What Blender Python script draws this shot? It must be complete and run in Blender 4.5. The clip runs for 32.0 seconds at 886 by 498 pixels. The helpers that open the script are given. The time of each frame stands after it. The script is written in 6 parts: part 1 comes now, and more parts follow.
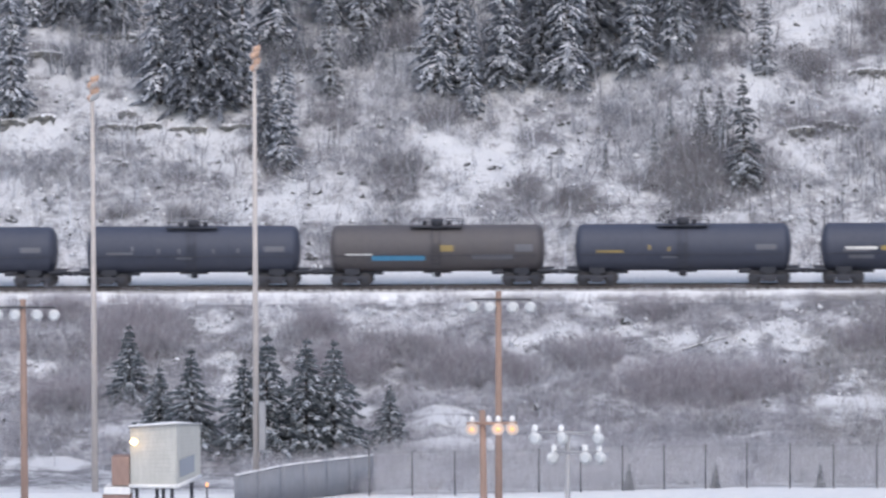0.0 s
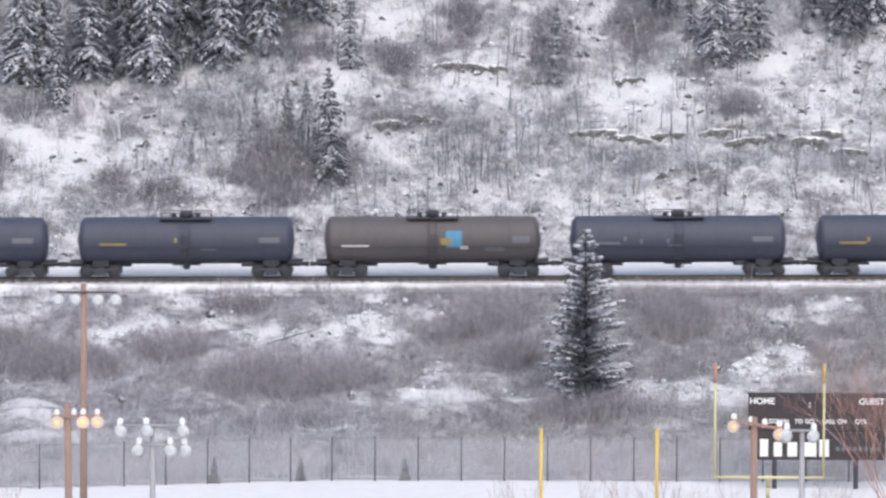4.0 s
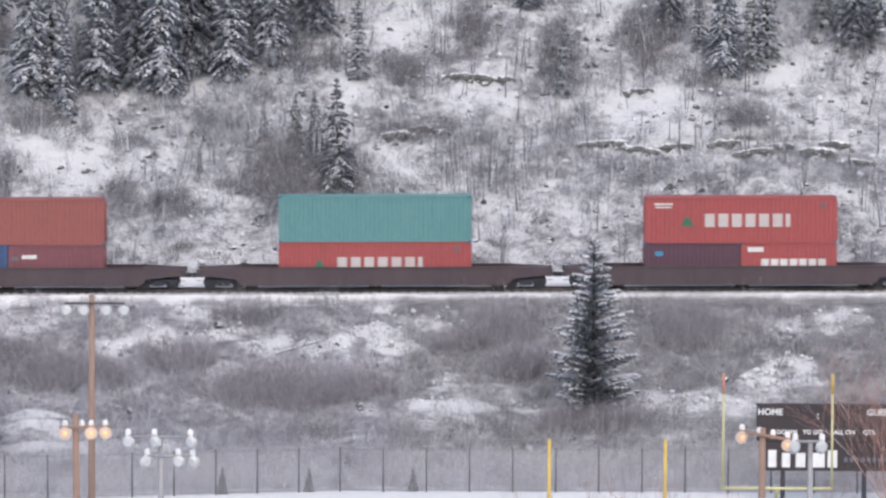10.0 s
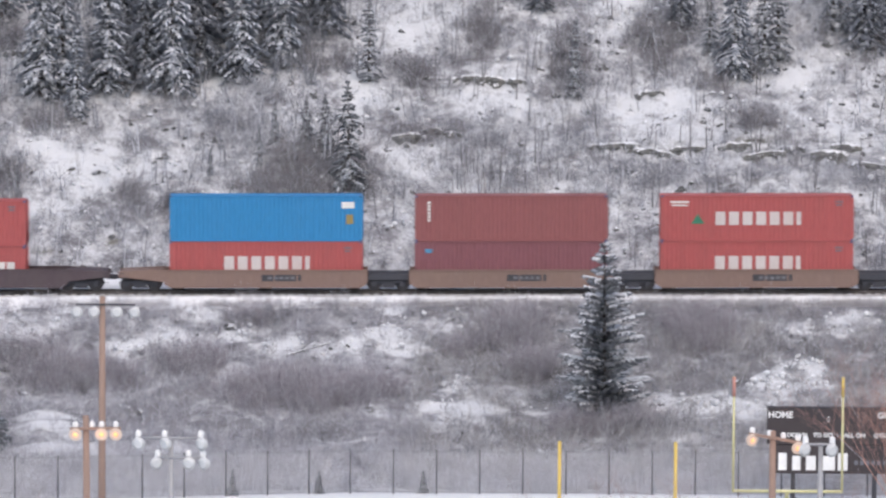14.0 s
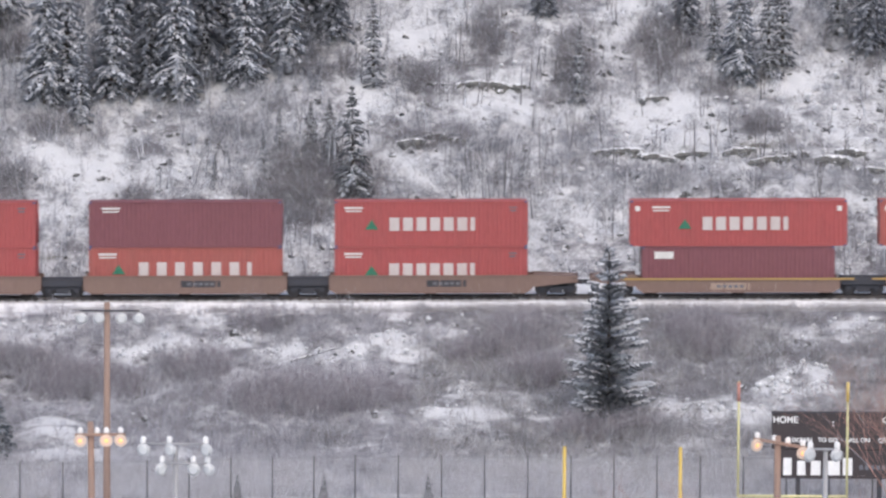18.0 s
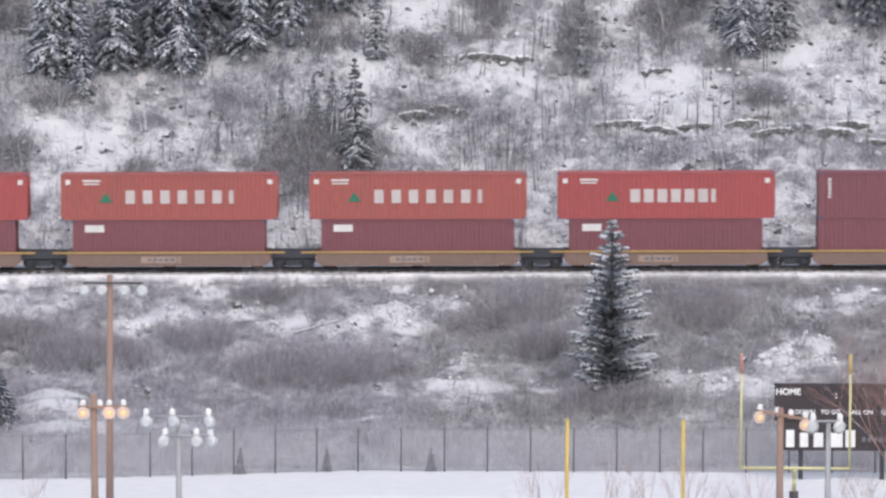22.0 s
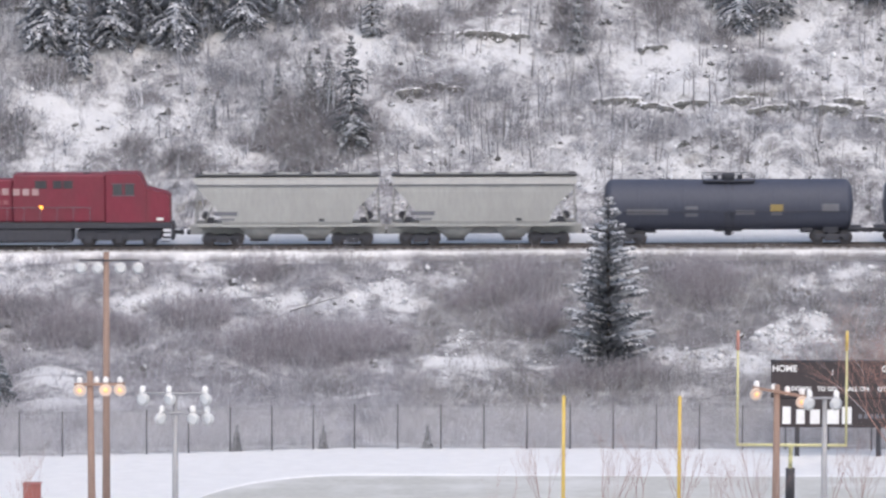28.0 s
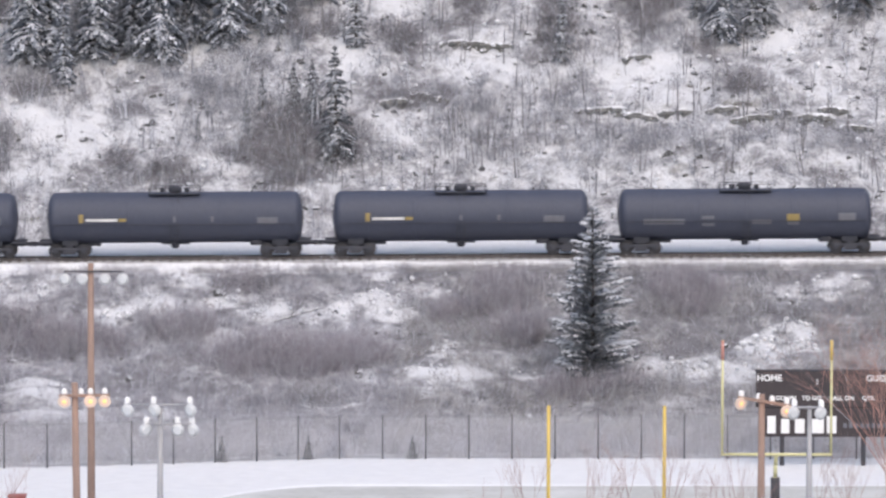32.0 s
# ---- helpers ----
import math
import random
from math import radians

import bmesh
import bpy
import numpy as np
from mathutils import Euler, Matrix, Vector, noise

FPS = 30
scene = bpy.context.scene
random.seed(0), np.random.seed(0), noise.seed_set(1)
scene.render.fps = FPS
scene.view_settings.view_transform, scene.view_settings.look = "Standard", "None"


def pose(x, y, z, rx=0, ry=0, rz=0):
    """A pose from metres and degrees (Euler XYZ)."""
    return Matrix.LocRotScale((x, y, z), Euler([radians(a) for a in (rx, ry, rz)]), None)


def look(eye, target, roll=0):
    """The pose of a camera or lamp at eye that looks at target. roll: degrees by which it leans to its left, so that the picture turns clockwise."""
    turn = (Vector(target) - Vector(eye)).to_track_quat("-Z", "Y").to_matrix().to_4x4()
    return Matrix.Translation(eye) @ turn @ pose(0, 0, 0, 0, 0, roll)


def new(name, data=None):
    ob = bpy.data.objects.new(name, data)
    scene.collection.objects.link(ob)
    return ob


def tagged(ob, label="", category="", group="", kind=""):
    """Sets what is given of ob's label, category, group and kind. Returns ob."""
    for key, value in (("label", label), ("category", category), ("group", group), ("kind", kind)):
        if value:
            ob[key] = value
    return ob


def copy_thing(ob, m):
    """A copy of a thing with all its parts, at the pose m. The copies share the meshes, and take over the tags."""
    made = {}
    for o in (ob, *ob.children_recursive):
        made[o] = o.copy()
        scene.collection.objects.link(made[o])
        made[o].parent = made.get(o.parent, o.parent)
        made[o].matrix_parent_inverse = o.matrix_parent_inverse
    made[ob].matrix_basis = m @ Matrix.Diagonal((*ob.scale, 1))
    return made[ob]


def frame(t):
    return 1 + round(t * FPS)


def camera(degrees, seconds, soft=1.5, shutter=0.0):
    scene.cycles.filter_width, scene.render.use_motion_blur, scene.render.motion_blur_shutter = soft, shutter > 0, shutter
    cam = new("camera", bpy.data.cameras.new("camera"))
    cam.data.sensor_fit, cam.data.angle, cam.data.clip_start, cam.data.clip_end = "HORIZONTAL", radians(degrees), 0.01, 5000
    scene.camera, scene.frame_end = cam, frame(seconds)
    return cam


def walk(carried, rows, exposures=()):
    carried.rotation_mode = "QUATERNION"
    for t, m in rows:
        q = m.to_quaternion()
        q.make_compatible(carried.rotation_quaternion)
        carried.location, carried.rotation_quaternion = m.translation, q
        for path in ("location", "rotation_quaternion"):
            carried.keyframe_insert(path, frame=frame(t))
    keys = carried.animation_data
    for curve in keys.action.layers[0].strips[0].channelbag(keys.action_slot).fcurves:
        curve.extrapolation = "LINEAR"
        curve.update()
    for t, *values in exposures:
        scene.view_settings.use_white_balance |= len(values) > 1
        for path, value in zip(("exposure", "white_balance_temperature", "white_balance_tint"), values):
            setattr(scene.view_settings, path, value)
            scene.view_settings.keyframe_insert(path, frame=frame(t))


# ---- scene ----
# Camera: a long lens on a hill across the valley, panned by hand.
EYE = (0.0, 0.0, 38.2)
TURNS = [  # seconds, turn to the left, tilt up, lean, in degrees
    (0, 4.054, -4.473, -0.14),
    (0.5, 3.382, -4.571, -0.08),
    (1, 2.832, -4.335, 0.12),
    (1.5, 2.213, -4.178, 0.10),
    (2, 1.479, -3.935, 0.06),
    (2.5, 0.827, -4.250, 0.12),
    (3, 0.211, -4.517, 0.26),
    (3.5, -0.120, -4.577, 0.32),
    (4, -0.246, -4.538, 0.32),
    (4.5, -0.407, -4.385, 0.33),
    (6.5, -0.500, -4.526, 0.33),
    (7, -0.438, -4.677, 0.32),
    (7.5, -0.391, -4.787, 0.33),
    (8, -0.335, -4.823, 0.34),
    (8.5, -0.282, -4.731, 0.39),
    (9, -0.247, -4.668, 0.38),
    (9.5, -0.197, -4.535, 0.32),
    (10, -0.161, -4.426, 0.30),
    (10.5, -0.121, -4.471, 0.32),
    (11, -0.121, -4.564, 0.31),
    (11.5, -0.078, -4.664, 0.29),
    (12, -0.046, -4.784, 0.30),
    (12.5, -0.029, -4.788, 0.38),
    (13, -0.057, -4.635, 0.42),
    (13.5, -0.039, -4.517, 0.40),
    (14, -0.050, -4.405, 0.42),
    (14.5, -0.044, -4.526, 0.43),
    (16.5, -0.034, -4.653, 0.35),
    (17, -0.023, -4.482, 0.37),
    (17.5, -0.020, -4.406, 0.31),
    (18, -0.003, -4.348, 0.32),
    (18.5, -0.013, -4.347, 0.37),
    (19, -0.000, -4.383, 0.30),
    (19.5, 0.005, -4.501, 0.30),
    (20, 0.019, -4.572, 0.28),
    (20.5, -0.015, -4.580, 0.31),
    (21, -0.006, -4.687, 0.31),
    (21.5, -0.002, -4.664, 0.27),
    (22, 0.024, -4.636, 0.29),
    (22.5, 0.005, -4.493, 0.33),
    (23, 0.036, -4.372, 0.36),
    (23.5, 0.022, -4.357, 0.32),
    (24, 0.008, -4.413, 0.33),
    (24.5, 0.020, -4.506, 0.31),
    (25, 0.010, -4.578, 0.30),
    (25.5, 0.011, -4.693, 0.34),
    (26, 0.012, -4.769, 0.33),
    (26.5, -0.009, -4.897, 0.32),
    (28.5, -0.012, -4.847, 0.25),
    (29, -0.025, -4.808, 0.32),
    (29.5, -0.022, -4.779, 0.29),
    (30, -0.005, -4.848, 0.29),
    (30.5, -0.010, -4.941, 0.28),
    (31, -0.022, -4.981, 0.29),
    (31.5, -0.065, -4.891, 0.25),
    (32, -0.176, -4.766, 0.12)]
cam = camera(9.15, 32.0, soft=2.5, shutter=0.3)
walk(cam, [(t, pose(*EYE, 90 + tilt, 0, turn) @ pose(0, 0, 0, 0, 0, lean)) for t, turn, tilt, lean in TURNS],
     [(0, 0.32, 6460, 11.5), (1, 0.37, 6600, 12), (2, 0.52, 6730, 12), (4, 0.54, 6790, 12), (6, 0.42, 6800, 12), (8, 0.36, 6800, 12), (20, 0.37, 6830, 12), (27, 0.42, 6880, 12), (32, 0.47, 6950, 13)])

# World: a bright overcast winter sky with a weak, very soft sun.
SUN_UP, SUN_ROUND = radians(50), radians(150)
world = bpy.data.worlds.new("winter_sky")
scene.world = world
world.use_nodes = True
sky = world.node_tree.nodes.new("ShaderNodeTexSky")
sky.sky_type, sky.sun_disc = "NISHITA", False
sky.sun_elevation, sky.sun_rotation = SUN_UP, SUN_ROUND
sky.air_density, sky.dust_density, sky.ozone_density = 1.2, 2.5, 1.6
back = world.node_tree.nodes["Background"]
back.inputs["Strength"].default_value = 0.15
world.node_tree.links.new(sky.outputs[0], back.inputs["Color"])
sun = new("sun", bpy.data.lights.new("sun", "SUN"))
sun.data.energy, sun.data.angle, sun.data.color = 1.2, radians(70), (1.0, 0.96, 0.92)
sun.matrix_world = look((0, 0, 100), (60, 100, 100 - 117 * math.tan(SUN_UP)))

RNG = random.Random(7)
for name, at, watts, tint in (("field_lamp", (-16.2, 261.2, 9.1), 4, (1.0, 0.45, 0.15)), ("field_lamp", (16.5, 261.2, 9.1), 4, (1.0, 0.45, 0.15)), ("booth_lamp", (-37.25, 291.4, 4.9), 9, (1.0, 0.62, 0.28))):
    bulb = new(name, bpy.data.lights.new(name, "POINT"))
    bulb.data.energy, bulb.data.color, bulb.data.shadow_soft_size = watts, tint, 0.12
    bulb.location = at


# ---------------------------------------------------------------- materials
def nodes_of(name):
    m = bpy.data.materials.new(name)
    m.use_nodes = True
    nt = m.node_tree
    return m, nt, nt.nodes["Principled BSDF"]


def add_node(nt, kind, **values):
    n = nt.nodes.new(kind)
    for k, v in values.items():
        n.inputs[k].default_value = v
    return n


def noise_at(nt, scale, detail=4.0, rough=0.6, stretch=(1, 1, 1), object_space=True):
    co = nt.nodes.new("ShaderNodeTexCoord")
    mp = add_node(nt, "ShaderNodeMapping", Scale=stretch)
    nt.links.new(co.outputs["Object"], mp.inputs["Vector"])
    n = add_node(nt, "ShaderNodeTexNoise", Scale=scale, Detail=detail, Roughness=rough)
    nt.links.new(mp.outputs[0], n.inputs["Vector"])
    return n.outputs["Fac"]


def ramp(nt, fac, *stops):
    r = nt.nodes.new("ShaderNodeValToRGB")
    e = r.color_ramp.elements
    while len(e) < len(stops):
        e.new(0.5)
    for el, (p, c) in zip(e, stops):
        el.position = p
        el.color = (*c, 1) if isinstance(c, tuple) else (c, c, c, 1)
    nt.links.new(fac, r.inputs[0])
    return r.outputs["Color"]


def mixed(nt, fac, a, b):
    m = nt.nodes.new("ShaderNodeMix")
    m.data_type = "RGBA"
    for sock, v in ((m.inputs[0], fac), (m.inputs[6], a), (m.inputs[7], b)):
        if isinstance(v, (tuple, float, int)):
            sock.default_value = (*v, 1) if isinstance(v, tuple) else v
        else:
            nt.links.new(v, sock)
    return m.outputs[2]


def maths(nt, op, a, b):
    m = nt.nodes.new("ShaderNodeMath")
    m.operation = op
    for sock, v in zip(m.inputs, (a, b)):
        if isinstance(v, (float, int)):
            sock.default_value = v
        else:
            nt.links.new(v, sock)
    return m.outputs[0]


def up_facing(nt):
    g = nt.nodes.new("ShaderNodeNewGeometry")
    s = nt.nodes.new("ShaderNodeSeparateXYZ")
    nt.links.new(g.outputs["Normal"], s.inputs[0])
    return s.outputs["Z"]


def bumped(nt, bsdf, height, strength=0.3, distance=0.05):
    b = add_node(nt, "ShaderNodeBump", Strength=strength, Distance=distance)
    nt.links.new(height, b.inputs["Height"])
    nt.links.new(b.outputs[0], bsdf.inputs["Normal"])


def painted(name, colour, rough=0.55, grime=0.25, dirt=(0.10, 0.08, 0.07), scale=0.8, metal=0.0, streak=(1, 1, 0.25)):
    """Weathered paint or bare stuff: a colour, worn by broad stains and fine streaks."""
    m, nt, b = nodes_of(name)
    broad = noise_at(nt, scale, 5, 0.6, streak)
    fine = noise_at(nt, scale * 9, 3, 0.6, streak)
    light = tuple(min(1, c * 1.07 + 0.005) for c in colour)
    dark = tuple(c * 0.92 for c in colour)
    base = ramp(nt, fine, (0.3, dark), (0.7, light))
    stain = ramp(nt, broad, (0.42, 0.0), (0.75, grime))
    nt.links.new(mixed(nt, stain, base, dirt), b.inputs["Base Color"])
    b.inputs["Roughness"].default_value = rough
    b.inputs["Metallic"].default_value = metal
    bumped(nt, b, fine, 0.15, 0.01)
    return m


def snowy(name, colour, colour2, cover=0.5, edge=0.25, rough=0.9, scale=1.5, snow=(0.80, 0.82, 0.86)):
    """Bark, needles or rock with snow lying where it faces up."""
    m, nt, b = nodes_of(name)
    n = noise_at(nt, scale, 4, 0.65)
    bare = ramp(nt, n, (0.3, colour), (0.7, colour2))
    up = maths(nt, "ADD", up_facing(nt), maths(nt, "MULTIPLY", maths(nt, "SUBTRACT", n, 0.5), 1.6))
    lie = ramp(nt, up, (cover, 0.0), (min(1.0, cover + edge), 1.0))
    nt.links.new(mixed(nt, lie, bare, snow), b.inputs["Base Color"])
    b.inputs["Roughness"].default_value = rough
    return m


def twigs(name, colour, colour2, snow_share):
    """Bare twigs of many tints, a share of them rimed with snow."""
    m, nt, b = nodes_of(name)
    g = nt.nodes.new("ShaderNodeNewGeometry")
    r = g.outputs["Random Per Island"]
    bare = ramp(nt, r, (0.0, colour), (1.0 - snow_share, colour2), (1.0 - snow_share + 0.02, (0.58, 0.595, 0.645)), (1.0, (0.76, 0.775, 0.825)))
    nt.links.new(bare, b.inputs["Base Color"])
    b.inputs["Roughness"].default_value = 0.9
    return m


def ground_material():
    m, nt, b = nodes_of("snowy_ground")
    big = noise_at(nt, 0.22, 6, 0.65)
    mid = noise_at(nt, 0.9, 6, 0.68)
    fine = noise_at(nt, 4.5, 5, 0.7)
    at = nt.nodes.new("ShaderNodeAttribute")
    at.attribute_name = "litter"
    cover = maths(nt, "ADD", maths(nt, "MULTIPLY", big, 0.5), maths(nt, "MULTIPLY", mid, 0.5))
    cover = maths(nt, "ADD", cover, maths(nt, "MULTIPLY", maths(nt, "SUBTRACT", fine, 0.5), 0.35))
    cover = maths(nt, "ADD", cover, maths(nt, "SUBTRACT", at.outputs["Fac"], 0.5))
    bare = ramp(nt, fine, (0.3, (0.092, 0.09, 0.102)), (0.7, (0.235, 0.23, 0.25)))
    rock = ramp(nt, mid, (0.35, (0.07, 0.065, 0.06)), (0.65, (0.2, 0.19, 0.165)))
    steep = ramp(nt, up_facing(nt), (0.58, 1.0), (0.68, 0.0))
    snow = ramp(nt, mid, (0.3, (0.655, 0.662, 0.68)), (0.7, (0.735, 0.74, 0.755)))
    # Slope snow is duller: the haze's loss of contrast is coloured in.
    thin = ramp(nt, mid, (0.3, (0.53, 0.537, 0.56)), (0.7, (0.635, 0.64, 0.662)))
    snow = mixed(nt, ramp(nt, at.outputs["Fac"], (0.3, 0.0), (0.44, 1.0)), snow, thin)
    # Wide ramp blurs snow into litter, in place of haze.
    lie = ramp(nt, cover, (0.495, 0.0), (0.645, 1.0))
    col = mixed(nt, lie, snow, bare)
    col = mixed(nt, steep, col, rock)
    nt.links.new(col, b.inputs["Base Color"])
    b.inputs["Roughness"].default_value = 0.85
    bumped(nt, b, maths(nt, "ADD", mid, maths(nt, "MULTIPLY", fine, 0.4)), 0.6, 0.25)
    return m


def glowing(name, colour, strength):
    m, nt, b = nodes_of(name)
    b.inputs["Base Color"].default_value = (*colour, 1)
    b.inputs["Emission Color"].default_value = (*colour, 1)
    b.inputs["Emission Strength"].default_value = strength
    return m


GROUND = ground_material()
SNOW = painted("fresh_snow", (0.76, 0.763, 0.778), 0.8, 0.05, (0.6, 0.6, 0.62), 0.5)
SNOW_OLD = painted("settled_snow", (0.70, 0.706, 0.725), 0.85, 0.1, (0.55, 0.55, 0.57), 0.7)
BALLAST = painted("ballast", (0.30, 0.29, 0.29), 0.95, 0.5, (0.75, 0.76, 0.8), 1.5, streak=(1, 1, 1))
RAIL = painted("rail_steel", (0.07, 0.06, 0.06), 0.5, 0.3, metal=0.3)
TIE = painted("creosoted_timber", (0.06, 0.05, 0.045), 0.9, 0.3)
TURF = painted("cleared_turf", (0.44, 0.445, 0.43), 0.9, 0.9, (0.62, 0.625, 0.625), 0.22, streak=(1, 1, 1))
BARK = snowy("spruce_bark", (0.05, 0.04, 0.035), (0.11, 0.09, 0.08), 0.75)
# Needles of the wood are raised and blued: distance haze put into their colour.
NEEDLE = snowy("hazed_snowy_needles", (0.11, 0.123, 0.148), (0.18, 0.196, 0.232), 0.54, 0.4, scale=1.9, snow=(0.58, 0.60, 0.65))
NEEDLE_DARK = snowy("dark_needles", (0.085, 0.09, 0.102), (0.145, 0.152, 0.168), 0.74, 0.35, scale=2.0, snow=(0.54, 0.56, 0.6))
NEEDLE_SHADE = snowy("hazed_bare_dark_needles", (0.10, 0.109, 0.13), (0.165, 0.176, 0.204), 0.86, 0.4, scale=1.6, snow=(0.5, 0.52, 0.57))
NEEDLE_THIN = snowy("hazed_grey_rimed_needles", (0.11, 0.117, 0.132), (0.2, 0.208, 0.235), 0.55, 0.45, scale=2.0, snow=(0.55, 0.57, 0.61))
ROCK_DARK = snowy("dark_rock", (0.055, 0.055, 0.058), (0.12, 0.118, 0.115), 0.7, 0.2, scale=2.0)
ROCK = snowy("snowy_rock", (0.115, 0.115, 0.112), (0.23, 0.228, 0.215), 0.62, 0.15, scale=2.0)
NEEDLE_LONE = snowy("lone_spruce_needles", (0.15, 0.157, 0.175), (0.235, 0.244, 0.268), 0.28, 0.6, scale=1.5, snow=(0.60, 0.62, 0.66))
NEEDLE_GROVE = snowy("grove_needles", (0.07, 0.083, 0.095), (0.13, 0.147, 0.165), 0.8, 0.45, scale=1.6, snow=(0.52, 0.55, 0.6))
# Grey and brown twigs, besides their real rime, are paled to imitate haze.
TWIG_GREY = twigs("hazed_grey_twigs", (0.168, 0.167, 0.187), (0.365, 0.363, 0.40), 0.34)
TWIG_BROWN = twigs("hazed_brown_twigs", (0.13, 0.123, 0.132), (0.28, 0.27, 0.285), 0.18)
TWIG_PURPLE = twigs("purple_brown_twigs", (0.235, 0.21, 0.232), (0.40, 0.365, 0.40), 0.2)
TWIG_BUSH = twigs("dark_bush_twigs", (0.155, 0.146, 0.16), (0.33, 0.313, 0.335), 0.16)
TWIG_RIME = twigs("rimed_weeds", (0.30, 0.29, 0.315), (0.46, 0.45, 0.48), 0.45)
TWIG_WOOD = twigs("blue_grey_twigs", (0.12, 0.127, 0.15), (0.25, 0.258, 0.295), 0.16)
WIRE = painted("fence_wire", (0.46, 0.46, 0.48), 0.6, 0.2)
TWIG_BANK = twigs("pale_bank_twigs", (0.27, 0.258, 0.286), (0.44, 0.424, 0.465), 0.24)
TWIG_OLIVE = twigs("olive_grey_twigs", (0.275, 0.262, 0.258), (0.45, 0.43, 0.43), 0.22)
# The red here is glow of the field lamps, coloured into the twigs.
TWIG_RED = twigs("lamp_reddened_twigs", (0.38, 0.185, 0.15), (0.52, 0.31, 0.26), 0.05)
TWIG_SAPLING = twigs("brown_sapling_twigs", (0.26, 0.155, 0.135), (0.42, 0.285, 0.26), 0.08)
WOOD_POLE = painted("weathered_pole_wood", (0.285, 0.195, 0.16), 0.85, 0.4, (0.2, 0.14, 0.11), 1.0)
STEEL = painted("galvanised_steel", (0.33, 0.33, 0.345), 0.6, 0.35, (0.2, 0.2, 0.21), metal=0.2)
DARK_STEEL = painted("dark_steel", (0.04, 0.041, 0.05), 0.55, 0.3, metal=0.2)
YELLOW = painted("yellow_paint", (0.62, 0.44, 0.11), 0.5, 0.2, (0.5, 0.42, 0.1))
PALE_YELLOW = painted("pale_yellow_paint", (0.60, 0.56, 0.30), 0.5, 0.2, (0.6, 0.58, 0.4))
RED_FLAG = painted("red_tape", (0.5, 0.23, 0.19), 0.6, 0.1)
GLASS = painted("lamp_glass", (0.60, 0.61, 0.62), 0.3, 0.1, (0.5, 0.55, 0.58))
LAMP_LIT = glowing("lit_lamp_glass", (1.0, 0.5, 0.22), 0.6)
LIT_BOWL = glowing("lit_lamp_bowl", (0.66, 0.52, 0.43), 0.07)
WHITE = painted("white_paint", (0.78, 0.78, 0.78), 0.6, 0.15)
CREAM = painted("cream_siding", (0.47, 0.47, 0.445), 0.7, 0.15)
BROWN_BOX = painted("brown_siding", (0.30, 0.20, 0.17), 0.7, 0.2)
SLATE = painted("slate_grey_sheet", (0.185, 0.197, 0.228), 0.7, 0.2, (0.3, 0.28, 0.28))
BOARD = painted("dark_brown_board", (0.036, 0.027, 0.030), 0.6, 0.1)
# Black tanks and running gear sit bluish and raised, with haze mixed into the colour.
TANK_BLACK = painted("hazed_black_tank_paint", (0.045, 0.052, 0.08), 0.6, 0.35, (0.06, 0.065, 0.088))
TANK_BROWN = painted("brown_grey_tank_paint", (0.082, 0.074, 0.08), 0.6, 0.4, (0.10, 0.09, 0.085))
UNDER = painted("running_gear_black", (0.037, 0.039, 0.051), 0.7, 0.4, (0.05, 0.048, 0.052))
WHEEL = painted("wheel_steel", (0.055, 0.054, 0.062), 0.55, 0.3, metal=0.3)
MARK_YELLOW = painted("yellow_mark", (0.30, 0.22, 0.075), 0.6, 0.3)
STRIPE_YELLOW = painted("dull_yellow_stripe", (0.42, 0.27, 0.09), 0.6, 0.3, (0.3, 0.2, 0.12))
MARK_WHITE = painted("white_mark", (0.70, 0.69, 0.67), 0.6, 0.25)
MARK_COMPANY = painted("chalky_white_mark", (0.55, 0.50, 0.49), 0.6, 0.3, (0.45, 0.3, 0.28))
MARK_GREY = painted("faded_mark", (0.135, 0.14, 0.165), 0.6, 0.35)
MARK_BLUE = painted("blue_mark", (0.06, 0.25, 0.42), 0.6, 0.2)
MARK_GREEN = painted("green_mark", (0.018, 0.17, 0.10), 0.6, 0.2)
WELL_PURPLE = painted("purple_brown_well", (0.068, 0.047, 0.056), 0.7, 0.4, (0.10, 0.085, 0.08))
WELL_TAN = painted("tan_well", (0.195, 0.128, 0.108), 0.7, 0.45, (0.2, 0.13, 0.1))
C_RED = painted("red_container", (0.375, 0.077, 0.077), 0.55, 0.4, (0.27, 0.08, 0.075))
C_ORANGE = painted("orange_red_container", (0.36, 0.095, 0.082), 0.55, 0.4, (0.25, 0.1, 0.085))
C_RUST = painted("faded_red_brown_container", (0.30, 0.095, 0.085), 0.6, 0.25, (0.25, 0.1, 0.08))
C_FADED = painted("dull_red_container", (0.245, 0.078, 0.08), 0.6, 0.25, (0.2, 0.08, 0.075))
C_PLUM = painted("plum_container", (0.10, 0.047, 0.07), 0.6, 0.25, (0.1, 0.06, 0.07))
C_MAROON = painted("maroon_container", (0.20, 0.07, 0.085), 0.6, 0.25, (0.16, 0.06, 0.06))
C_TEAL = painted("teal_container", (0.105, 0.265, 0.27), 0.55, 0.25, (0.15, 0.3, 0.3))
C_BLUE = painted("blue_container", (0.012, 0.20, 0.44), 0.5, 0.15, (0.05, 0.2, 0.4))
C_NAVY = painted("navy_container", (0.042, 0.085, 0.19), 0.55, 0.2, (0.08, 0.1, 0.2))
LOCO_RED = painted("locomotive_red", (0.185, 0.019, 0.040), 0.5, 0.5, (0.10, 0.04, 0.045))
HOPPER = painted("pale_grey_hopper_paint", (0.335, 0.34, 0.335), 0.6, 0.5, (0.26, 0.26, 0.255))
